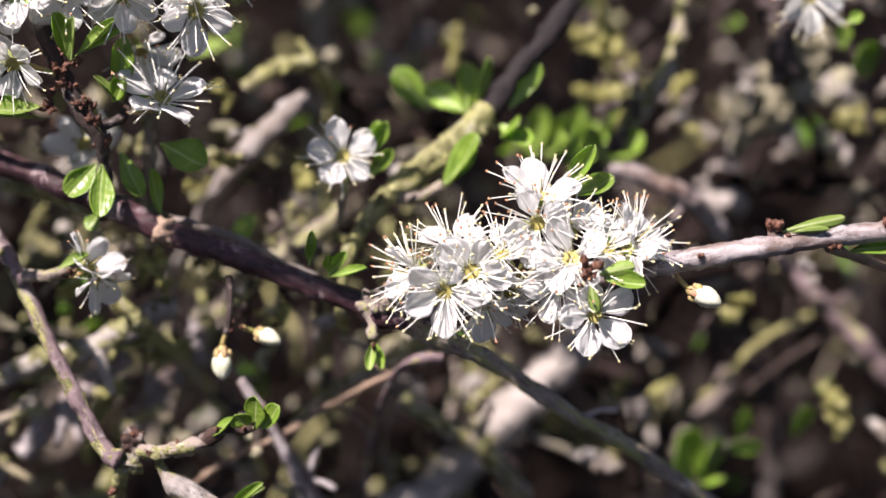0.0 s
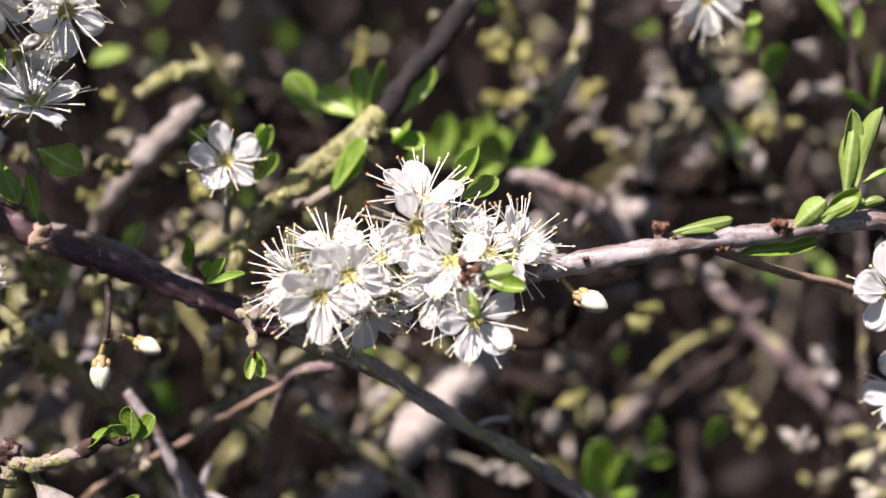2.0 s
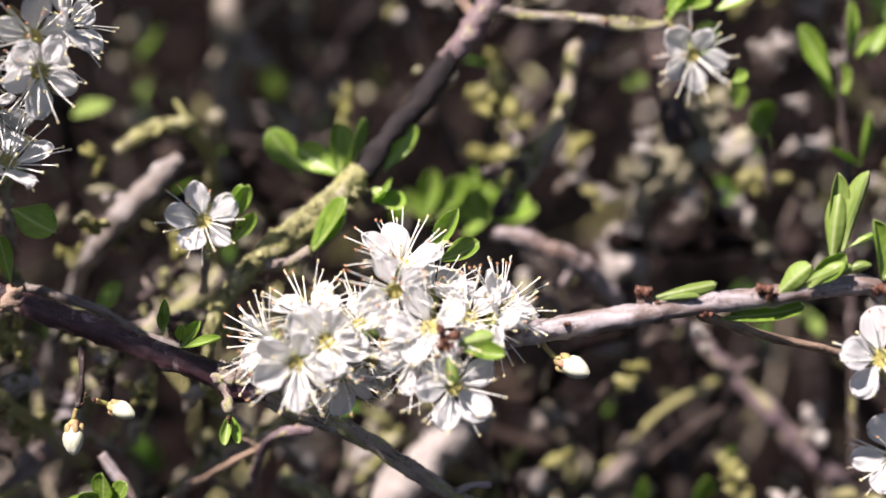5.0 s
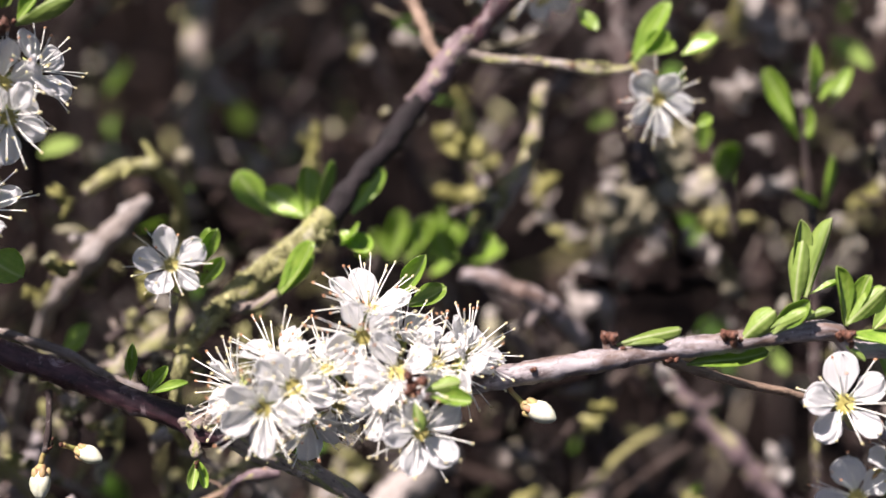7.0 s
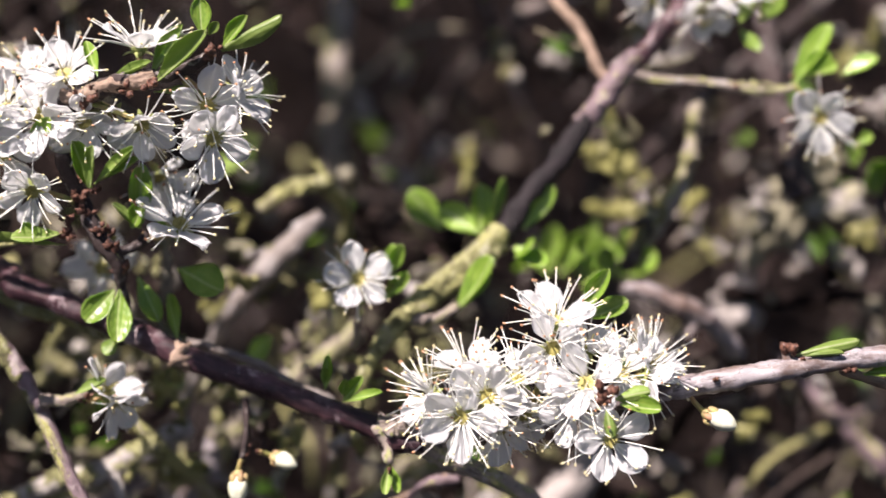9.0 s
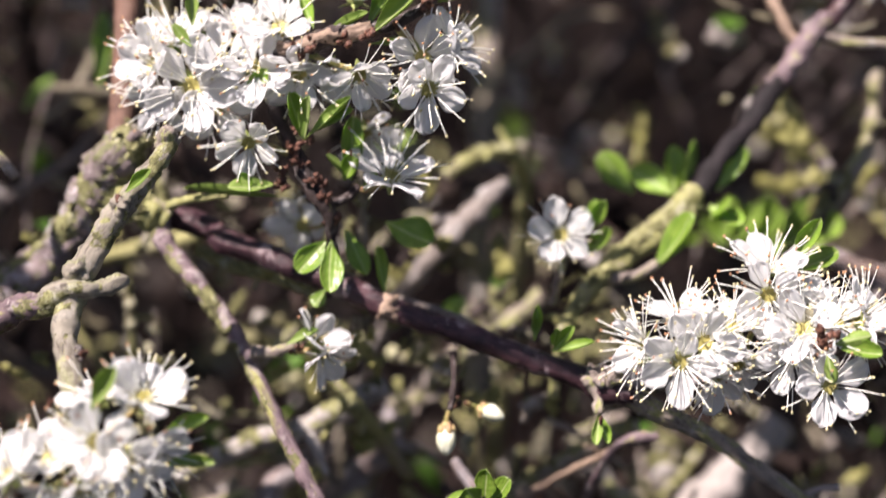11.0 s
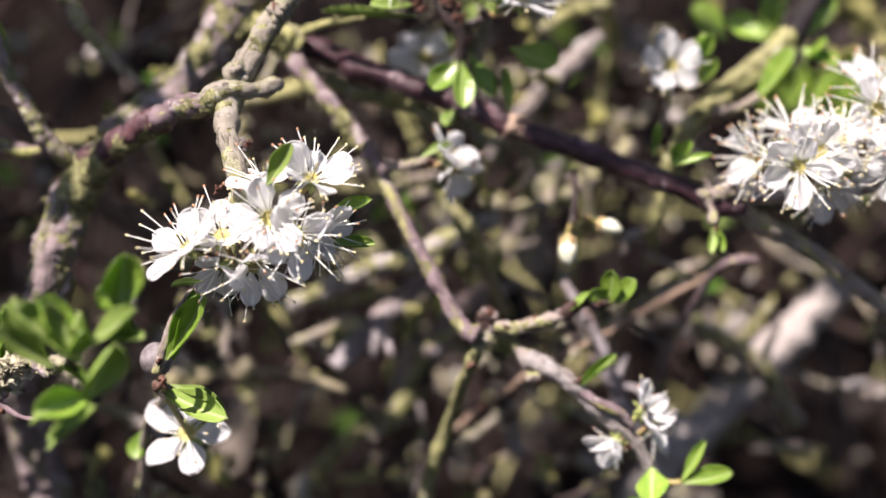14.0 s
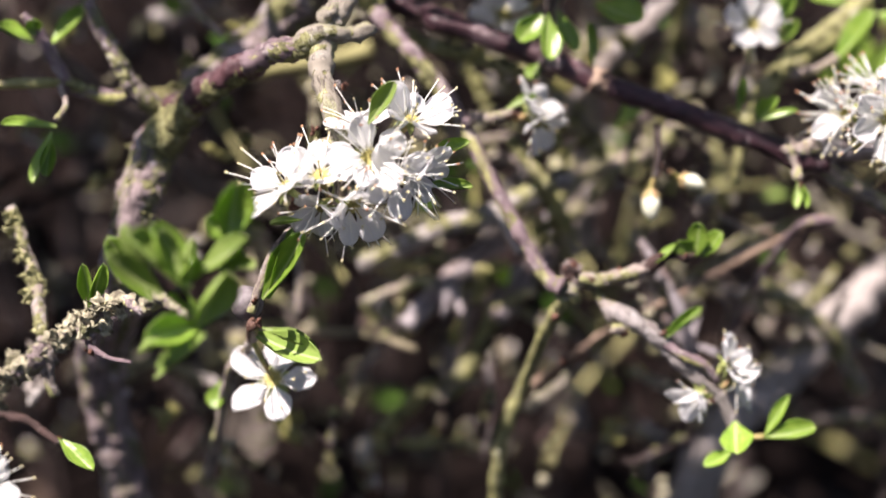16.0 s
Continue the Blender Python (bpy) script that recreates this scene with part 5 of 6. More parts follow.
for base, tip, w, face in (((-99, -53, -13.7), (-97, -57, -6.5), 3.6, (0.4, 0.8, 0)), ((-103, -53, -11.5), (-105.4, -57, -4), 4.4, (-0.3, 0.9, 0)), ((-102.6, -54, -25.4), (-94.4, -55, -20), 3.0, (0, -0.5, 0.9)), ((-104.8, -54, -21.8), (-100, -55, -19), 3.6, (0, 0.9, 0.2)), ((-101, -53, -14), (-109, -57, -8), 5.0, (-0.2, -0.8, 0.5)), ((-93.5, -52, -10), (-87.5, -55, -11), 3.4, (0.2, -0.8, 0.5))):
    leaf(shoot, base, tip, w, face, 0.9, 0.4, LEAF_PALE)
GREY = [(-98, -48, -17, 0.5), (-104, -36, -14, 0.6), (-109, -26, -15, 0.75), (-113, -21, -13, 0.7), (-120, -12, -16, 0.9), (-126, -6, -18, 1), (-132, -2, -23, 1.3), (-139, 4, -26, 1.2), (-153, 20, -43, 1.6)]
stem(shoot, "stem", GREY, BARK_LIMB, 16, 0.5, 0.5, "crooked old twig, grey with lichen", 0.5)
crust(shoot, GREY, (0, -0.7, 0.6), 71.0, 1.7, 0.05, LICHEN_GREY)
tufts(shoot, GREY, 160, 1.0, 29)
lobes(shoot, GREY[3:], 130, 2.4, 201, LICHEN_GREY, 0.8)
lobes(shoot, [(-129, -5, -19, 1), (-131, -2, -9, 1.1), (-136, 2, 5, 0.7)], 40, 1.8, 202, LICHEN, 0.7)
knot(shoot, (-130, -4, -21), 2.4, 36.0, BARK_LIMB)
knot(shoot, (-120, -12, -17), 1.7, 37.0, BARK_LIMB)
stem(shoot, "twig", [(-122, -11, -17, 0.7), (-120, -12, -20, 0.5), (-117, -13, -22, 0.4), (-113, -14, -23, 0.3)], BARK_TWIG, 8, 0.3)
scales(shoot, (-120, -12, -21), 1.2, 8, 0.6, 83)
stem(shoot, "twig", [(-129, -5, -19, 1), (-130, -4, -15, 0.9), (-131, -2, -9, 1.1), (-133, 0, -3, 0.8), (-136, 2, 5, 0.7)], BARK_OLD, 12, 0.5, 0.5, "", 0.4)
crust(shoot, [(-129, -5, -19, 1), (-130, -4, -15, 0.9), (-131, -2, -9, 1.1), (-133, 0, -3, 0.8), (-136, 2, 5, 0.7)], (0.2, -0.8, 0.3), 73.0, 1.0, 0.2)
stem(shoot, "twig", [(-128, -5, -19, 1), (-129, -4, -24, 1), (-128, -3, -28, 0.8)], BARK_OLD, 9, 0.4)
stem(shoot, "twig", [(-143, -2, -30, 0.8), (-133, -4, -32, 0.65), (-130, -5, -34, 0.6), (-127, -6, -36, 0.45)], BARK_BROWN, 10, 0.4, 0.5, "", 0.4)
scales(shoot, (-127, -6, -35), 0.8, 5, 0.45, 93)
leaf(shoot, (-127, -6, -35), (-121, -8, -41), 4.2, (0, -0.8, 0.6), 0.7, 0.4)
# open blossom
flower(shoot, (-91, -2, -27), (-0.08, -0.90, 0.40), 7.8, (-94, -6, -20), 84, 9, 0.45, -16, 5, "fully open white blossom")
stem(shoot, "twig", [(-92, -24, -18, 0.9), (-93, -14, -19, 0.9), (-94, -6, -20, 0.8)], BARK_RED, 9, 0.3)
leaf(shoot, (-93, -14, -19), (-81, -22, -25), 5.6, (0.1, -0.8, 0.6), 0.7, 0.3, LEAF_PALE)
leaf(shoot, (-92, -14, -18), (-82, -20, -23), 2.6, (0.1, -0.4, 0.9), 0.9, 0.3, LEAF_PALE)
stem(shoot, "twig", [(-93, -8, -19, 0.8), (-97, 2, -23, 0.9), (-100, 8, -26, 0.9), (-103, 20, -34, 1), (-109, 40, -47, 1.1)], BARK_OLD, 9, 0.35)
leaf(shoot, (-102, 14, -27), (-103, 14, -32), 4.6, (0, -0.7, 0.6), 0.5, 0.3)

# ---- single blossoms at the edge of the thicket ----
edge = thing("blossom_twig", (122, 16, -1), "thin twig with two open white blossoms", "twig", "blackthorn branches")
stem(edge, "stem", [(102, 15, 6, 0.6), (110, 15, 1, 0.6), (118, 16, -2, 0.7), (125, 18, -8, 0.8), (130, 24, -24, 0.9)], BARK_GREY, 8, 0.2)
flower(edge, (105, -1.5, 6.6), (0.0, -0.98, 0.18), 7.2, (110, 15, 1), 84, 9, 0.8, 0)
flower(edge, (112, 22, -12), (-0.3, -0.9, 0.1), 7.0, (118, 16, -2), 72, 12, 0.8)
flower(edge, (119, 20, -5), (0.3, -0.8, 0.3), 6.6, (122, 17, -4), 66, 12, 0.8)
flower(shoot, (-141, -2, -43), (0.6, -0.6, 0.4), 6.6, (-146, 2, -47), 66, 14, 0.95)
stem(shoot, "twig", [(-146, 2, -47, 0.7), (-150, 3, -43, 0.8), (-152, 4, -37, 0.9)], BARK_OLD, 8, 0.3)
leaf(limb, (-91, 60, 73), (-90, 62, 89), 4.6, (0.3, -0.9, 0.2), 0.5, 0.2)

# ---- bare branches deeper in the hedge ----


def bare(pts, mat, label, name="bare_branch", cover=0, group="bare branches behind", seed=1):
    ob = thing(name, pts[-1][:3], label, "branch", group)
    stem(ob, "stem", pts, mat, 12, 0.3, 1.0, "", 0.2)
    if cover:
        crust(ob, pts, (-0.3, -0.8, 0.5), seed * 3.7, 0.9, 0.05 + cover * 0.004)
        tufts(ob, pts, cover // 2, 1.0, seed)
    rnd = random.Random(int(pts[0][0] * 10))
    for _ in range(2):
        x, y, z, r = pts[rnd.randrange(1, len(pts) - 1)]
        o = Vector((rnd.gauss(0, 1), rnd.gauss(0, 0.5), rnd.gauss(0, 1))).normalized() * rnd.uniform(4, 11) * (1.0 if y > 35 else 0.4)
        stem(ob, "side_twig", [(x, y, z, r * 0.6), (x + o.x * 0.5, y + o.y * 0.5, z + o.z * 0.5 + 0.6, r * 0.45), (x + o.x, y + o.y, z + o.z, r * 0.32)], mat, 8, 0.25, 1.4)
    return ob


bare([(44, 84, -5, 3.4), (38, 82, -11, 3.8), (24, 80, -23, 4.2), (10, 80, -36, 4.4), (-4, 84, -51, 4.6), (-40, 150, -150, 5.0)], BARK_SMOOTH, "thick pale grey bare branch deep in the hedge")
RAG = [(98.4, 94, 53.0, 1.49), (94.1, 92, 49.9, 2.55), (89.9, 91, 44.5, 3.4), (85.6, 92, 40.3, 2.97), (81.4, 96, 36.1, 2.12), (82, 115, 26, 1.2), (87, 165, -4, 1.2)]
fork = bare(RAG, BARK_PALE, "ragged pale grey branch with soft light patches")
crust(fork, RAG[:5], (0.2, -1, 0.3), 91.0, 2.2, 0.15, LICHEN_GREY)
crust(fork, [(89.9, 91, 44.5, 2.55), (95.2, 91, 43.5, 2.33), (100.5, 92, 43.5, 2.76), (105.8, 94, 46.7, 1.27)], (0, -1, 0.3), 93.0, 2.2, 0.1, LICHEN_GREY)
stem(fork, "stem", [(89.9, 91, 44.5, 2.55), (95.2, 91, 43.5, 2.33), (100.5, 92, 43.5, 2.76), (105.8, 94, 46.7, 1.27)], BARK_PALE, 16, 0.6, 0.6, "", 0.7)
lobes(fork, RAG[:5], 90, 4.0, 206, LICHEN_GREY, 0.9)
knot(fork, (90.9, 90, 46.7), 3.2, 21.0, BARK_PALE)
knot(fork, (84.6, 91, 41.4), 2.4, 22.0, BARK_OLD)
knot(fork, (99.4, 92, 44.5), 2.6, 25.0, BARK_PALE)
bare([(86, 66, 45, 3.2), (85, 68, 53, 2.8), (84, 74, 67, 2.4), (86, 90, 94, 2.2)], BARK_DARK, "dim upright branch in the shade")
bare([(-10, 175, 120, 3), (-12, 168, 98, 3), (-14, 165, 77, 3.1), (-16, 165, 57, 3.2), (-22, 175, 2, 3.6)], BARK_OLD, "upright grey stem far back in the hedge")
bare([(-10, 57, 48, 1.2), (-14, 56, 44.5, 1.9), (-19, 56, 40, 2.2), (-25, 58, 34.5, 2.0), (-33, 66, 26, 1.4), (-48, 95, 4, 1.3), (-60, 125, -31, 1.5)], BARK_PEEL, "pale lilac-grey twig behind the dark stem")
bare([(-22, 58, 50, 1.2), (-17, 58, 53, 1.3), (-12, 58, 54, 1.4), (-8, 60, 53, 1.2), (-7, 80, 40, 1.2), (-20, 150, -25, 1.4)], BARK_MOSSY, "twig thick with yellow-green lichen", cover=60, seed=6)
bare([(84, 100, 14, 0.6), (90, 97, 6, 1.2), (98, 95, -4, 1.7), (105, 95, -12, 2.0), (112, 97, -21, 2.2), (122, 100, -33, 2.2), (140, 120, -66, 2.4)], BARK_TWIG, "slanting pale branch with flaking bark")
bare([(12, 27, -1, 0.5), (4, 32, -5, 0.55), (-6, 39, -10, 0.6), (-16, 36, -15, 0.55), (-28, 36, -20, 0.6), (-47, 50, -33, 0.6)], BARK_TAN, "thin pale twig running under the dark stem")
bare([(14, 28, -2, 0.8), (9, 27, -2, 0.85), (5, 29, -5, 0.65), (-1, 50, -19, 0.7), (-8, 85, -48, 0.8)], BARK_TWIG, "thin forked twig with green lichen")
bare([(5, 55, -13, 1.5), (12, 56, -18, 1.7), (19, 58, -23, 1.7), (28, 70, -36, 1.8)], BARK_OLD, "short lichened stub of a broken branch", cover=12, seed=8)
bare([(-23, 30, -4, 0.9), (-18, 30, -12, 1), (-15, 32, -20, 1), (-13, 40, -30, 1)], BARK_GREY, "thin grey twig among the lichen")
bare([(-32, 22, 26, 0.7), (-26, 21, 24, 0.8), (-19, 21, 21, 0.8), (-13, 21, 17, 0.75), (-7, 23, 14, 0.6)], BARK_PEEL, "pale weathered twig lying along the dark stem", cover=0, seed=9)
bare([(-66, 24, 37, 0.9), (-59, 23, 33, 0.9), (-54, 22, 32, 1), (-51, 21, 34, 0.9)], BARK_MOSSY, "short yellow-green lichened twig end", cover=16, seed=10)
bare([(-4, 62, 25, 1.8), (-13, 62, 19, 2), (-23, 64, 13, 2), (-34, 75, 3, 2), (-55, 110, -28, 2.2)], BARK_OLD, "leaning brown branch behind the blossom")
bare([(-35, 38, 10, 2), (-42, 36, 7, 2.1), (-50, 36, 3, 2), (-60, 40, 1, 1.8), (-77, 50, -5, 1.8)], BARK_PALE, "whitish weathered branch in the shade of the stem", cover=10, seed=11)
bare([(-50, 60, -17, 2.4), (-43, 62, -8, 2.2), (-38, 64, -4, 2.2), (-36, 75, 4, 2)], BARK_GREY, "blurred grey branch low in the hedge")
bare([(-17, 40, -18, 1.1), (-13, 40, -25, 1.2), (-9, 42, -34, 1.2)], BARK_GREY, "short pale twig low in the hedge")
bare([(-47, 30, 17, 1.1), (-42, 30, 10, 1.2), (-39, 34, 5, 1.2), (-33, 60, -9, 1.2)], BARK_MOSSY, "yellow-green lichened twig below the dark stem", cover=30, seed=12)
bare([(-62, 24, 34, 1), (-54, 23, 32, 1.2), (-47, 22, 29, 1), (-43, 20, 28, 0.8)], BARK_MOSSY, "lichened twig stub beneath the dark stem", cover=24, seed=13)
bare([(-48, 70, -13, 1.4), (-58, 70, -30, 1.8), (-66, 70, -32, 1.6), (-77, 80, -43, 1.6)], BARK_MOSSY, "mossy twig low in the hedge", cover=20, seed=14)
bare([(-3, 190, 34, 4), (-9, 190, -4, 4.4), (-12, 195, -43, 4.6)], BARK_RED, "upright red-brown stem in deep shade")
bare([(12, 46, -1, 1.2), (3, 45, -4, 1.3), (-7, 46, -9, 1.2), (-16, 55, -16, 1.2)], BARK_OLD, "thin lichened twig behind the lower arm", cover=8, seed=15)
bare([(-69, 50, -18, 2.2), (-59, 52, -9, 2.2), (-49, 58, -1, 2)], BARK_GREY, "pale diagonal branch under the near blossom")
bare([(51, 60, 34, 1), (58, 60, 44, 1.6), (63, 62, 52, 1.4), (67, 70, 66, 1.2)], BARK_OLD, "upright mossy twig with lichen", cover=6, seed=16)
bare([(49, 60, 33, 1.4), (55, 60, 42, 1.8), (52, 62, 51, 1.2)], BARK_DARK, "stubby dark twig with lichen", cover=6, seed=17)
bare([(48, 58, 30, 1.4), (54, 58, 28, 1.8), (64, 60, 23, 2), (72, 70, 15, 1.8)], BARK_GREY, "pale fallen twig behind the blossom cluster")

spot = thing("tree_stump", (75.8, 94, 23.4), "pale grey weathered wood stump end", "stump")
knot(spot, (75.8, 94, 23.4), 5.6, 3.0, BARK_SMOOTH)
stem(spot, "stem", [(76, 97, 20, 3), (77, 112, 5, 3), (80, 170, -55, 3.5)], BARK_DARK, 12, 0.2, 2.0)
ball = thing("sloe_berry", (-94, -12, -14), "round smooth grey-brown dried sloe berry", "berry")
v, f = [], []
blob(v, f, (-94, -12, -14), (2.8, 2.9), (0, 0, 1), 12, 16, 0.04)
part("berry", mesh("berry", v, f, [plain("dry_skin", (0.085, 0.07, 0.07), (0.21, 0.185, 0.19), 420, 0.7, 0.7)]), ball)
v, f = tube([(-93, -14, -17, 0.6), (-92, -18, -18, 0.6)], 7, 0.6)
part("stalk", mesh("stalk", v, f, [BARK_RED]), ball)

# ---- the rest of the thicket ----


def mixed_bark(name, single):
    """Bark that differs from twig to twig: by object where each is a thing, else by loose piece."""
    m, n, l, b, co = shader(name, 0.9, 0.05)
    g = n.new("ShaderNodeObjectInfo" if single else "ShaderNodeNewGeometry")
    f = noisy(n, l, co, 160, 5, 0.7)
    # the near-black lower stops put the shade of the thicket into the colour
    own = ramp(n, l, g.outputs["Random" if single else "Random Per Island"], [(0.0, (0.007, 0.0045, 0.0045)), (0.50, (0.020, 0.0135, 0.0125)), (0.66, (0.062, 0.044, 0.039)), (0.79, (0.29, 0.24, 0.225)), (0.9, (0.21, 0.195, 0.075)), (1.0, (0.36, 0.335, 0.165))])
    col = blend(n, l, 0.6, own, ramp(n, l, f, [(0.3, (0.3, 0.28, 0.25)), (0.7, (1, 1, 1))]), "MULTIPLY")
    grow = noisy(n, l, co, 75, 5, 0.7, 0.5)
    col = blend(n, l, ramp(n, l, grow, [(0.56, (0, 0, 0)), (0.62, (0.8, 0.8, 0.8))]), col, blend(n, l, ramp(n, l, f, [(0.4, (0, 0, 0)), (0.6, (1, 1, 1))]), (0.10, 0.09, 0.05), (0.34, 0.31, 0.24)))
    l.new(col, b.inputs["Base Color"])
    relief(n, l, b, f, 0.6, 0.001)
    return m


def island_leaf(name, stops, share, through):
    m, n, l, b, co = shader(name, 0.6, 0.15)
    g = n.new("ShaderNodeNewGeometry")
    f = noisy(n, l, co, 220, 4)
    col = blend(n, l, 0.4, ramp(n, l, g.outputs["Random Per Island"], stops), ramp(n, l, f, [(0.3, (0.5, 0.5, 0.5)), (0.7, (1, 1, 1))]), "MULTIPLY")
    l.new(col, b.inputs["Base Color"])
    t = n.new("ShaderNodeBsdfTranslucent")
    t.inputs["Color"].default_value = (*through, 1)
    x = n.new("ShaderNodeMixShader")
    x.inputs[0].default_value = share
    l.new(b.outputs[0], x.inputs[1])
    l.new(t.outputs[0], x.inputs[2])
    l.new(x.outputs[0], n["Material Output"].inputs["Surface"])
    return m


def clump(p):
    """How thickly the thicket grows at a place in mm."""
    return noise.noise(Vector(p) * 0.014 + Vector((3.1, 0, 7.7))) + 0.5 * noise.noise(Vector(p) * 0.035)


# light falls through the tangle on the thick pale branch
GAPS = [Vector((93, 92, 46)), Vector((38, 82, -11)), Vector((24, 80, -23)), Vector((10, 80, -36))]


def scatter(rnd, near, far, least):
    while True:
        y = rnd.uniform(near, far)
        w = 1 + y / 420
        p = (rnd.uniform(-190, 170) * w, y, rnd.uniform(-120, 135) * w)
        gap = any(((Vector(p) - g) - LIGHT * (Vector(p) - g).dot(LIGHT)).length < 26 for g in GAPS) and y < 88
        if (HEDGE @ (Vector(p) * MM)).z > 0.004 and clump(p) > least and not gap:
            return p


def thicket():
    rnd = random.Random(11)
    v, f = [], []
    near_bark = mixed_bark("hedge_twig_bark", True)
    for i in range(430):
        far = i % 3 > 0
        p = Vector(scatter(rnd, 100 if far else 62, 330 if far else 110, -0.15))
        d = Vector((rnd.gauss(0, 1), rnd.gauss(0, 0.6), rnd.gauss(0, 1.1))).normalized()
        ln, r = rnd.uniform(18, 75), rnd.choice((0.6, 0.8, 1.0, 1.3, 1.9, 2.4))
        pts = []
        for s in range(5):
            pts.append((*p, r * (1 - 0.12 * s)))
            d = (d + Vector((rnd.gauss(0, 0.25), rnd.gauss(0, 0.2), rnd.gauss(0, 0.25)))).normalized()
            p = p + d * ln / 4
        mid = pts[2]
        if mid[1] < 115 and (-32 < mid[0] < 8 and 55 < mid[2] < 110 or 66 < mid[0] < 86 and 14 < mid[2] < 36 or 108 < mid[0] < 142 and 38 < mid[2] < 78):
            continue
        if far:
            tube(pts, 7, ln / 16, 0.45, v, f)
        else:
            ob = thing("hedge_twig", pts[0][:3], "bare weathered twig in the tangle of the hedge", "twig", "hedge twigs")
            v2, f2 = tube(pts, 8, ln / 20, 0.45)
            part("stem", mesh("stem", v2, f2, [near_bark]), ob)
            for k in (1, 3):
                q, o = Vector(pts[k][:3]), Vector((rnd.gauss(0, 1), rnd.gauss(0, 0.5), rnd.gauss(0, 1))).normalized() * rnd.uniform(4, 14)
                v2, f2 = tube([(*q, pts[k][3] * 0.6), (*(q + o * 0.5), pts[k][3] * 0.45), (*(q + o + Vector((0, 0, 1.5))), pts[k][3] * 0.3)], 6, 2.5, 0.4)
                part("side_twig", mesh("side_twig", v2, f2, [near_bark]), ob)
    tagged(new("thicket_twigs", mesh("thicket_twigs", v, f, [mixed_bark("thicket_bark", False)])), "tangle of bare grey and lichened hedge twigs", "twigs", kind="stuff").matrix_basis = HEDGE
    for i in range(60):
        g = []
        x, y = rnd.uniform(-330, 330), rnd.uniform(130, 420)
        r = rnd.choice((0.9, 1.2, 1.6, 2.4))
        top = 170 + 0.4 * y
        down = (HEIGHT / MM - y * math.sin(radians(SLANT))) / math.cos(radians(SLANT))
        pts = [(x + rnd.gauss(0, 12) * k, y + (k - 2) * -rnd.uniform(5, 25), -down - 25 + (top + down) * k / 5, r * (1.25 - 0.1 * k)) for k in range(6)]
        v, f = tube(pts, 7, 14, 0.2, grain=g)
        # both skins carry the shade in their colour
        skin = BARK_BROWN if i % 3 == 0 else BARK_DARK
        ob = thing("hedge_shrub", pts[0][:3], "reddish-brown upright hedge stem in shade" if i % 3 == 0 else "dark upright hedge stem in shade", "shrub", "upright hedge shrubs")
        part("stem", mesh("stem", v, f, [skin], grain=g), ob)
        for k in (2, 3, 4):
            g, s = [], rnd.choice((-1, 1)) * rnd.uniform(12, 40)
            q = pts[k]
            v, f = tube([(*q[:3], q[3] * 0.6), (q[0] + s * 0.5, q[1] - 6, q[2] + 12, q[3] * 0.45), (q[0] + s, q[1] - 9, q[2] + rnd.uniform(15, 45), q[3] * 0.3)], 6, 4, 0.4, grain=g)
            part("side_twig", mesh("side_twig", v, f, [skin], grain=g), ob)


def lichen_clumps():
    rnd = random.Random(12)
    v, f = [], []
    for i in range(800):
        p = Vector(scatter(rnd, 58, 260, -0.05))
        s = rnd.uniform(0.8, 2.6)
        if p.y < 100 and -30 < p.x < 12 and 55 < p.z < 110:
            continue
        for _ in range(rnd.randrange(2, 5)):
            blob(v, f, p + Vector((rnd.gauss(0, s), rnd.gauss(0, s), rnd.gauss(0, s))), (s * rnd.uniform(0.4, 0.8), s * rnd.uniform(0.8, 1.6)), (rnd.gauss(0, 1), rnd.gauss(0, 1), rnd.gauss(0, 1)), 4, 6, 0.5)
    m = island_leaf("lichen_clump", [(0.0, (0.10, 0.085, 0.05)), (0.35, (0.25, 0.235, 0.11)), (0.6, (0.33, 0.30, 0.25)), (0.85, (0.40, 0.36, 0.34)), (1.0, (0.42, 0.40, 0.22))], 0.05, (0.4, 0.4, 0.2))
    tagged(new("lichen_clumps", mesh("lichen_clumps", v, f, [m])), "tufts of yellow-green lichen on hedge twigs", "lichen", kind="stuff").matrix_basis = HEDGE


def many_leaves(name, label, count, near, far, least, size, material, seed, flat=False):
    rnd = random.Random(seed)
    v, f = [], []
    for i in range(count):
        if flat:
            x, y = rnd.uniform(-0.75, 0.75), rnd.uniform(0.1, 1.5)
            p, up = Vector((x, y, rnd.uniform(-0.008, 0.012))), Vector((rnd.gauss(0, 0.5), rnd.gauss(0, 0.5), 1))
        else:
            p, up = Vector(scatter(rnd, near, far, least)) * MM, Vector((rnd.gauss(-0.2, 0.5), rnd.gauss(-0.6, 0.5), 0.6))
        way = Vector((rnd.gauss(0, 1), rnd.gauss(0, 1), rnd.gauss(0.2, 0.8)))
        m = Matrix.Translation(p) @ frame_along(way, up)
        ln = rnd.uniform(*size) * MM
        wd, cv = ln * rnd.uniform(0.35, 0.6), rnd.uniform(-0.3, 0.5)
        if not flat and (p - Vector((35, 65, 68)) * MM).length < 0.014:
            continue
        n0 = len(v)
        for u in (0.0, 0.25, 0.5, 0.75, 1.0):
            h = wd * 0.5 * math.sin(math.pi * min(0.97, u * 0.94 + 0.04)) ** 0.8
            for k in (-1, 0, 1):
                v.append(m @ Vector((h * k, ln * u, abs(k) * h * 0.5 + cv * ln * u * u * 0.5)))
        for i2 in range(4):
            for k in range(2):
                a = n0 + i2 * 3 + k
                f.append((a, a + 1, a + 4, a + 3))
    ob = tagged(new(name, mesh(name, v, f, [material])), label, "leaves", kind="stuff")
    if not flat:
        ob.matrix_basis = HEDGE


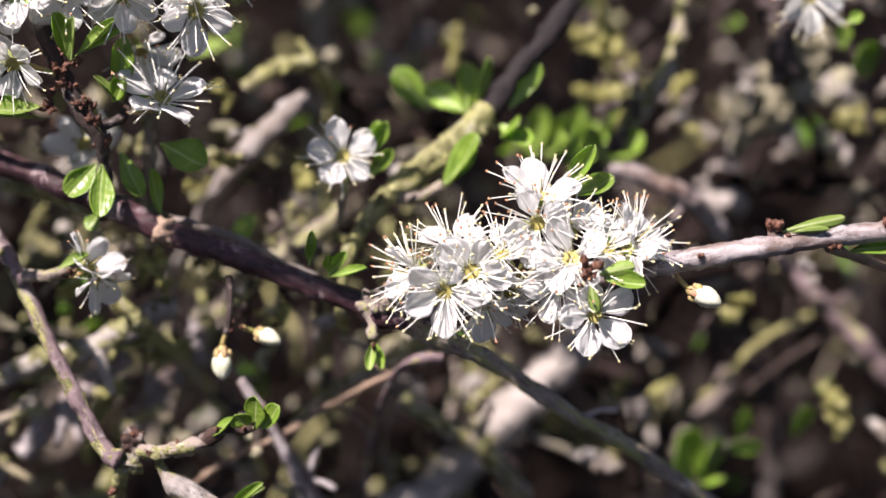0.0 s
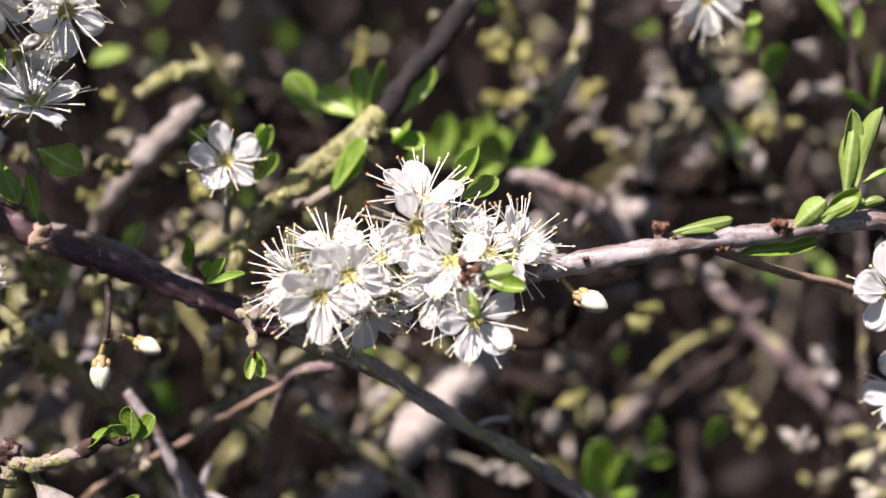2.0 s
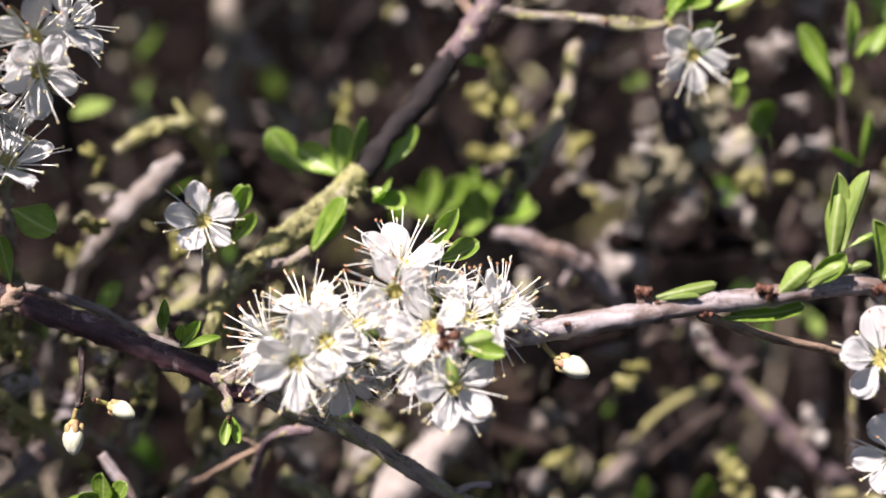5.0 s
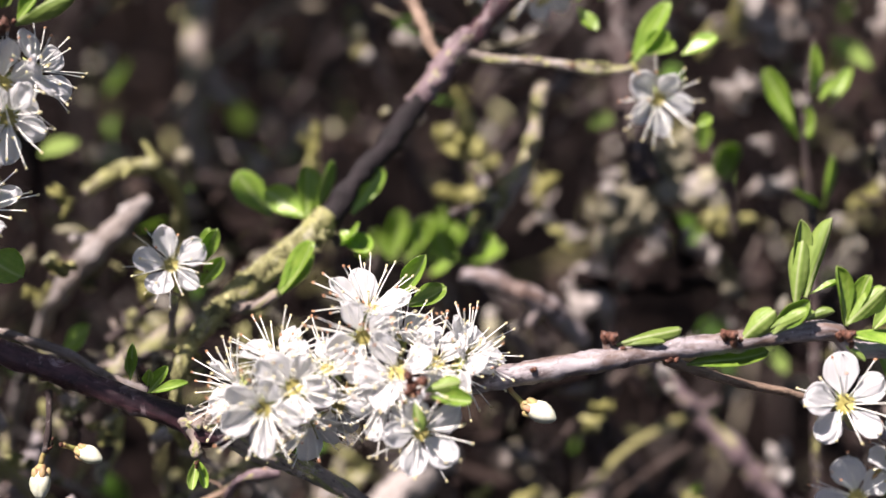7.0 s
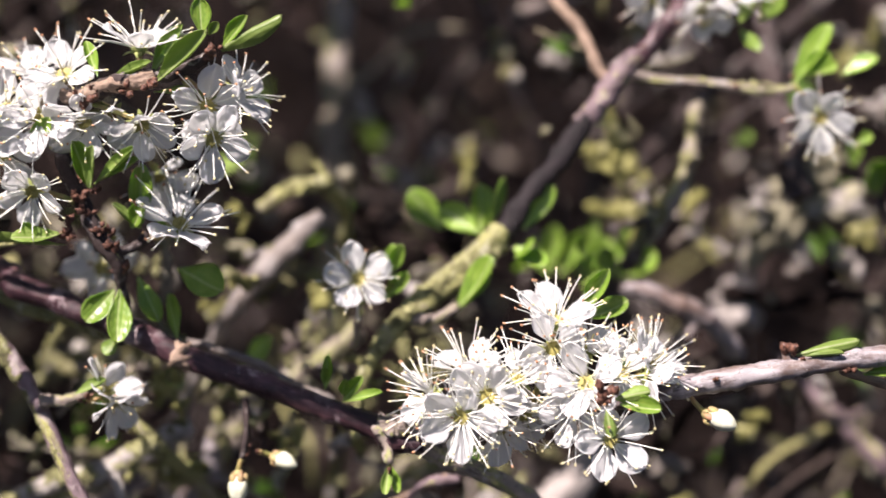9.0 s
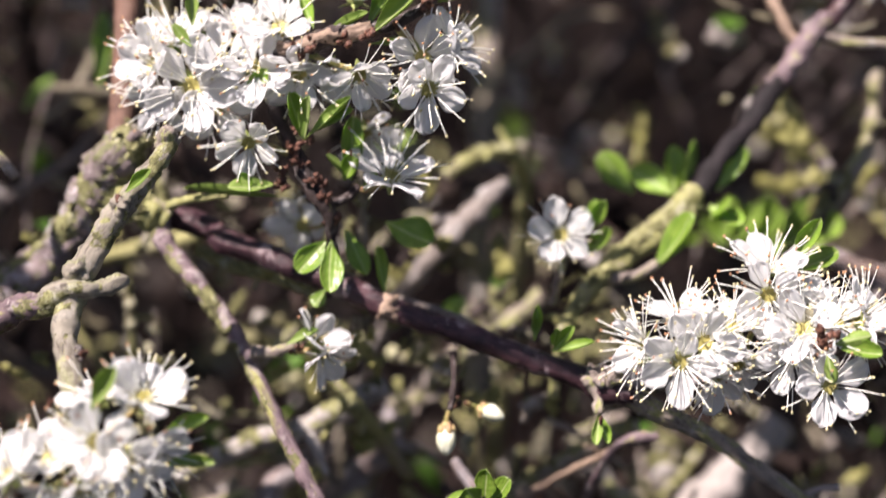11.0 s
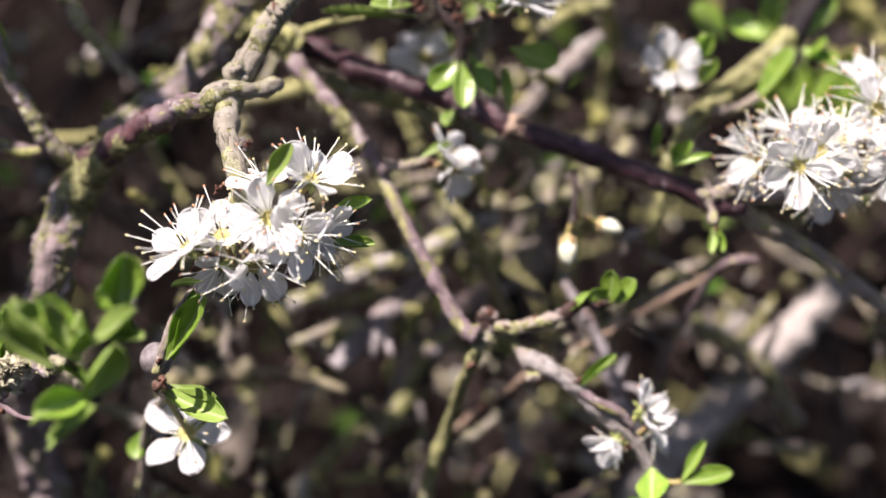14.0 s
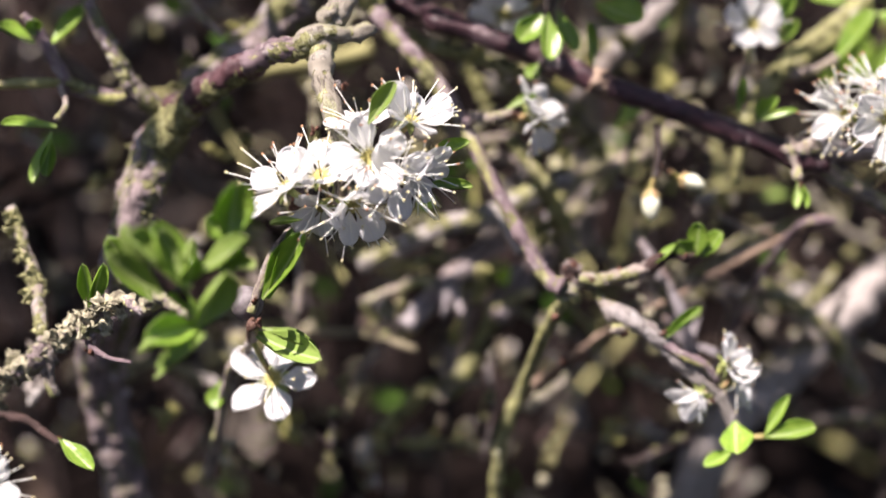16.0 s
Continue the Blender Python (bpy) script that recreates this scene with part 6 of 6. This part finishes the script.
def sun_blockers():
    """Unseen twigs and leaves, added above the view to keep the ground and hedge behind in shade."""
    rnd = random.Random(21)
    v, f = [], []
    for i in range(420):
        y = rnd.uniform(110, 800)
        p = Vector((rnd.uniform(-480, 420), y, 165 + 0.27 * y + rnd.uniform(0, 260)))
        d = Vector((rnd.gauss(0, 1), rnd.gauss(0, 0.8), rnd.gauss(0, 0.8))).normalized()
        ln, r = rnd.uniform(60, 200), rnd.uniform(1.0, 4.5)
        q = p + d * ln * 0.5 + Vector((rnd.gauss(0, 8), rnd.gauss(0, 8), 5))
        tube([(*p, r), (*q, r * 0.8), (*(p + d * ln), r * 0.5)], 6, ln / 6, 0.2, v, f)
    for i in range(2600):
        y = rnd.uniform(110, 800)
        p = Vector((rnd.uniform(-480, 420), y, 165 + 0.27 * y + rnd.uniform(0, 260))) * MM
        m = Matrix.Translation(p) @ frame_along((rnd.gauss(0, 1), rnd.gauss(0, 1), rnd.gauss(0, 1)), (rnd.gauss(0, 1), rnd.gauss(0, 1), 1))
        ln = rnd.uniform(14, 30) * MM
        n0 = len(v)
        for u, h in ((0, 0.05), (0.35, 0.25), (0.7, 0.22), (1, 0.02)):
            v += [m @ Vector((-h * ln, u * ln, 0.1 * h * ln)), m @ Vector((h * ln, u * ln, 0.1 * h * ln))]
        f += [(n0 + 2 * k, n0 + 2 * k + 1, n0 + 2 * k + 3, n0 + 2 * k + 2) for k in range(3)]
    # added leaves, each set sunward of a place that should lie in shade
    for i in range(800):
        shaded = Vector((rnd.uniform(-177, -95), rnd.uniform(-18, 32), rnd.uniform(2, 68))) if i < 100 else Vector((rnd.uniform(-280, 270), 75, rnd.uniform(92, 222))) if i < 320 else Vector((rnd.uniform(-75, 50), rnd.uniform(100, 260), rnd.uniform(48, 135))) if i < 520 else Vector((rnd.uniform(-200, -85), rnd.uniform(60, 220), rnd.uniform(-60, 110)))
        p = shaded + LIGHT * (150 if i < 100 else rnd.uniform(173, 340))
        m = Matrix.Translation(p * MM) @ frame_along((rnd.gauss(0, 1), rnd.gauss(0, 1), rnd.gauss(0, 1)), (rnd.gauss(-0.3, 0.5), -0.66, 0.7))
        ln = rnd.uniform(9, 15) * MM * (1 if i < 100 else 1.5)
        n0 = len(v)
        for u, h in ((0, 0.05), (0.35, 0.28), (0.7, 0.25), (1, 0.02)):
            v += [m @ Vector((-h * ln, u * ln, 0.1 * h * ln)), m @ Vector((h * ln, u * ln, 0.1 * h * ln))]
        f += [(n0 + 2 * k, n0 + 2 * k + 1, n0 + 2 * k + 3, n0 + 2 * k + 2) for k in range(3)]
    # added leaves that shade the dark stem and the leaves near it
    for k in range(13):
        t = k / 5
        spot = Vector((-25 + 23 * t, 11, 21 - 8.5 * t)) if k < 6 else Vector((-33 + 4.5 * (k - 6), 10, 33 + 1.5 * (k - 6))) if k < 9 else Vector((9 + 4.6 * (k - 9), 41, 47 + (k % 2)))
        p = (spot + LIGHT * (165 + 9 * (k % 3))) * MM
        m = Matrix.Translation(p) @ frame_along((23, 0, -8.5) if k < 6 else (rnd.gauss(0, 1), 0, 1), LIGHT)
        n0 = len(v)
        for u, h in ((-4.5, 0.8), (-2, 2.7), (1.5, 2.9), (4.5, 0.6)):
            v += [m @ Vector((-h * MM, u * MM, 0)), m @ Vector((h * MM, u * MM, 0.0005))]
        f += [(n0 + 2 * j, n0 + 2 * j + 1, n0 + 2 * j + 3, n0 + 2 * j + 2) for j in range(3)]
    m = island_leaf("blocker_leaf", [(0.0, (0.05, 0.09, 0.02)), (0.5, (0.10, 0.17, 0.03)), (1.0, (0.12, 0.09, 0.07))], 0.1, (0.15, 0.3, 0.03))
    tagged(new("unseen_shade_leaves", mesh("unseen_shade_leaves", v, f, [m])), "unseen leaves and twigs added above the view to cast shade", "hedge", kind="stuff").matrix_basis = HEDGE


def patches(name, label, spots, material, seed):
    """Clumps of a few lobes, for lichen and for soft lit spots: (x, y, z, size) in mm."""
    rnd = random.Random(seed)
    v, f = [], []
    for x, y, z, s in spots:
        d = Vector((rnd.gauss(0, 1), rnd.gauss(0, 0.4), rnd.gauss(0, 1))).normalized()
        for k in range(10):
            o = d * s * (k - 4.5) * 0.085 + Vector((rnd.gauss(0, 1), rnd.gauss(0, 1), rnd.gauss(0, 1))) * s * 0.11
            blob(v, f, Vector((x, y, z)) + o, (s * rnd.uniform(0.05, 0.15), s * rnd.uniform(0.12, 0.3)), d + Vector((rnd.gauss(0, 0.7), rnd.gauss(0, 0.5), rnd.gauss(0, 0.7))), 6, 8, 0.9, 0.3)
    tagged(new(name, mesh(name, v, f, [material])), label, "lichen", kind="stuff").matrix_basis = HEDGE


YELLOW = island_leaf("yellow_lichen", [(0.0, (0.15, 0.14, 0.05)), (0.5, (0.26, 0.245, 0.085)), (1.0, (0.36, 0.335, 0.16))], 0.05, (0.4, 0.4, 0.2))
# pale colours for clumps added in place of blurred spots of light
PALE = island_leaf("lit_spot_clumps", [(0.0, (0.16, 0.13, 0.11)), (0.5, (0.27, 0.235, 0.215)), (1.0, (0.40, 0.37, 0.35))], 0.02, (0.4, 0.4, 0.4))
patches("yellow_lichen", "yellow-green lichen tufts on the twigs behind", [(-25, 52, 48, 6), (-27, 60, 36, 6), (-33, 60, 31, 5), (20, 90, 57, 8), (53, 90, 59, 9), (54, 92, 53, 8), (53, 72, 43, 9), (72, 90, 36, 6), (103, 80, 36, 6), (74, 70, 0, 7), (50, 80, -16, 6), (59, 80, -17, 6), (92, 70, -19, 6), (92, 70, -23, 5), (96, 80, -28, 5)], YELLOW, 31)
patches("yellow_lichen", "yellow-green lichen tufts under the dark stem", [(-19, 40, 6, 5), (-15, 38, 7, 5), (-4, 40, 4, 5), (-39, 34, 18, 7), (-37, 34, 15, 6), (-29, 45, 16, 7), (-12, 60, 33, 7), (-23, 36, 36, 6), (-39, 45, 1, 8), (-55, 40, 14, 6), (50, 75, 57, 7), (-2, 32, 20, 5), (-1, 32, 16, 5), (25, 150, 69, 6)], YELLOW, 32)
patches("yellow_lichen", "yellow-green lichen tufts round the old limb", [(-76, 30, 17, 5), (-98, 32, 19, 4), (-109, 34, 34, 5), (-58, 60, -20, 6), (-52, 50, -9, 8), (-27, 60, -42, 6), (-39, 45, -1, 6), (-48, 36, 3, 6), (-103, 34, 17, 5), (-128, 40, 13, 5), (-94, 50, -36, 9), (-117, 45, -34, 8), (-133, 40, 43, 5), (-98, 32, 41, 5)], YELLOW, 33)
patches("lit_spot_clumps", "pale clumps standing in for lit spots behind", [(4, 120, 58, 9), (67, 95, 42, 7), (89, 90, 32, 6), (99, 90, 32, 9), (108, 80, 62, 8), (87, 60, 7, 6), (59, 90, -10, 7), (103, 70, -27, 8), (-25, 42, 10, 6), (-8, 42, 4, 6), (-74, 50, 48, 6), (-31, 90, -38, 8), (-13, 90, -12, 8), (-139, 30, -25, 8), (-107, 50, -28, 6)], PALE, 34)
patches("lit_spot_clumps", "pale clumps standing in for soft spots of light far behind", [(119, 112, 83, 13), (127, 112, 82, 13), (115, 104, 66, 11), (112, 120, 81, 9), (98, 115, 79, 8), (81, 84, 46, 8), (118, 96, 44, 9), (67, 90, 41, 7), (113, 90, -15, 9), (55, 90, -24, 9), (44, 70, -30, 8), (19, 85, -15, 8), (5, 85, -14, 8)], PALE, 36)
patches("yellow_lichen", "dull yellow lichen tufts far behind", [(53, 100, 64, 10), (50, 100, 57, 9), (50, 95, 46, 10), (57, 95, 46, 9), (103, 90, 37, 8), (116, 112, 82, 9)], YELLOW, 37)
patches("lit_spot_clumps", "pale clumps standing in for soft light behind the shoot", [(110, 92, 65, 9), (118, 98, 76, 9), (127, 98, 77, 8), (143, 96, 77, 9), (74, 90, 36, 6), (91, 90, 34, 6), (115, 92, 53, 6), (140, 94, 51, 7), (66, 110, 80, 7), (41, 110, 82, 7)], PALE, 38)
patches("yellow_lichen", "olive lichen tufts in soft light behind the shoot", [(56, 90, 53, 8), (137, 92, 40, 8), (67, 92, 45, 8), (108, 88, 36, 6), (133, 100, 68, 8), (106, 100, 76, 8)], YELLOW, 39)
# leaves out of the depth of field
back = thing("leafy_twig", (63, 80, -40), "green leaves on a twig low in the hedge", "twig", "leafy twigs")
stem(back, "stem", [(65, 85, -53, 0.9), (65, 80, -39, 0.8), (69, 78, -31, 0.7), (77, 78, -28, 0.6)], BARK_DARK, 8, 0.2)
for base, tip, w in (((64, 80, -39), (61, 76, -25), 12), ((66, 80, -38), (68, 76, -27), 9), ((70, 78, -30), (79, 76, -29), 5), ((74, 78, -29), (75, 76, -21), 4), ((65, 80, -37), (70, 74, -35), 5), ((86, 80, -29), (88, 78, -22), 6), ((92, 85, -21), (95, 84, -17), 4)):
    leaf(back, base, tip, w, (0.5, -0.8, -0.4), 0.4, 0.3)
mid = thing("leafy_twig", (41, 89, 28), "bright green young leaves on a twig behind the blossom", "twig", "leafy twigs")
stem(mid, "stem", [(44.4, 94, 18.5, 0.88), (41.1, 88, 29.5, 0.77), (36.7, 87, 33.9, 0.66)], BARK_BROWN, 8, 0.2)
stem(mid, "stem", [(41.1, 88, 29.5, 0.66), (45.5, 88, 31.7, 0.61), (49.9, 89, 32.8, 0.55)], BARK_BROWN, 8, 0.2)
for base, tip, w in (((35.6, 86, 33.9), (37.8, 84, 43.8), 5.3), ((37.8, 86, 32.8), (44.4, 84, 41.6), 5.1), ((41.1, 87, 31.7), (49.9, 85, 39.4), 5.5), ((44.4, 88, 31.7), (46.6, 86, 43.8), 4.8), ((47.7, 88, 32.8), (56.5, 87, 41.6), 5.1), ((35.6, 86, 32.8), (30.1, 84, 39.4), 4.6), ((48.8, 89, 31.7), (58.7, 88, 33.9), 4.8), ((42.2, 87, 29.5), (48.8, 85, 32.8), 4.4)):
    leaf(mid, base, tip, w, (-0.2, -0.75, 0.6), 0.6, 0.4)
top = thing("leafy_twig", (103, 72, 34), "green leaf on a dim twig behind the blossom", "twig", "leafy twigs")
stem(top, "stem", [(104, 74, 34, 0.7), (103, 72, 43, 0.7), (99, 70, 54, 0.6)], BARK_DARK, 8, 0.2)
for base, tip, w in (((103, 71, 45), (101, 68, 52), 9), ((98, 70, 51), (98, 69, 56), 4), ((51, 60, 33), (56, 58, 36), 6), ((41, 55, 36), (41, 54, 41), 4), ((47, 58, 32), (44, 56, 38), 5), ((-7, 207, 71), (-6, 205, 79), 9), ((-25, 40, 20), (-19, 40, 25), 5), ((-5, 200, 65), (-2, 200, 62), 5)):
    leaf(top, base, tip, w, (0, -0.8, 0.5), 0.4, 0.3)

sun_blockers()


def twiglets():
    """Short lichened side twigs close behind the dark stem."""
    rnd = random.Random(17)
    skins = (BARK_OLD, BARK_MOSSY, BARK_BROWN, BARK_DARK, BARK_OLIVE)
    words = ("short brown-grey twig flecked with lichen", "short twig crusted with yellow-green lichen", "short dark brown bare twig", "short dark twig in the shade", "short olive-grey weathered twig")
    for i in range(110):
        p = Vector((rnd.uniform(-105, 30), rnd.uniform(36, 74), rnd.uniform(-48, 44)))
        d = Vector((rnd.gauss(0, 1), rnd.gauss(0, 0.5), rnd.gauss(0, 1))).normalized()
        ln, r = rnd.uniform(7, 22), rnd.uniform(0.35, 0.95)
        q, e = p + d * ln * 0.5 + Vector((rnd.gauss(0, 1.6), 0, rnd.gauss(0, 1.6))), p + d * ln
        if p.x > -8:
            p, q, e = (w + Vector((0, 36, 0)) for w in (p, q, e))
        ob = thing("side_twig", tuple(p), words[i % 5], "twig", "short side twigs")
        stem(ob, "stem", [(*p, r), (*q, r * 0.85), (*e, r * 0.6)], skins[i % 5], 9, 0.4, 0.9, "", 0.4)
        o = Vector((rnd.gauss(0, 1), rnd.gauss(0, 0.5), rnd.gauss(0, 1))).normalized() * ln * 0.3
        stem(ob, "spur", [(*q, r * 0.6), (*(q + o * 0.6), r * 0.5), (*(q + o), r * 0.35)], skins[i % 5], 7, 0.4, 0.9, "", 0.4)
        v, f = [], []
        for _ in range(rnd.randrange(2, 7)):
            w = p.lerp(e, rnd.random())
            blob(v, f, w + Vector((rnd.gauss(0, 0.5), rnd.gauss(0, 0.5), rnd.gauss(0, 0.5))), (rnd.uniform(0.5, 1.3), rnd.uniform(0.7, 1.7)), (rnd.gauss(0, 1), rnd.gauss(0, 1), rnd.gauss(0, 1)), 5, 6, 0.5)
        tagged(part("lichen", mesh("lichen", v, f, [CRUST if i % 3 else LICHEN_GREY]), ob, None, "pale lichen tufts"), kind="stuff")


twiglets()
thicket()
lichen_clumps()
many_leaves("hedge_leaves", "scattered fresh green leaves among the twigs", 210, 48, 220, 0.05, (5, 11), island_leaf("hedge_leaf", [(0.0, (0.06, 0.13, 0.02)), (0.6, (0.13, 0.25, 0.04)), (1.0, (0.22, 0.30, 0.08))], 0.25, (0.25, 0.45, 0.04)), 13)
# the dead leaves are coloured darker as well, for the same shade
many_leaves("leaf_litter", "dead brown leaves lying on the soil", 900, 0, 0, 0, (12, 34), island_leaf("dead_leaf", [(0.0, (0.012, 0.008, 0.007)), (0.5, (0.035, 0.023, 0.019)), (0.85, (0.10, 0.07, 0.055)), (1.0, (0.24, 0.20, 0.17))], 0.1, (0.12, 0.07, 0.03)), 14, True)
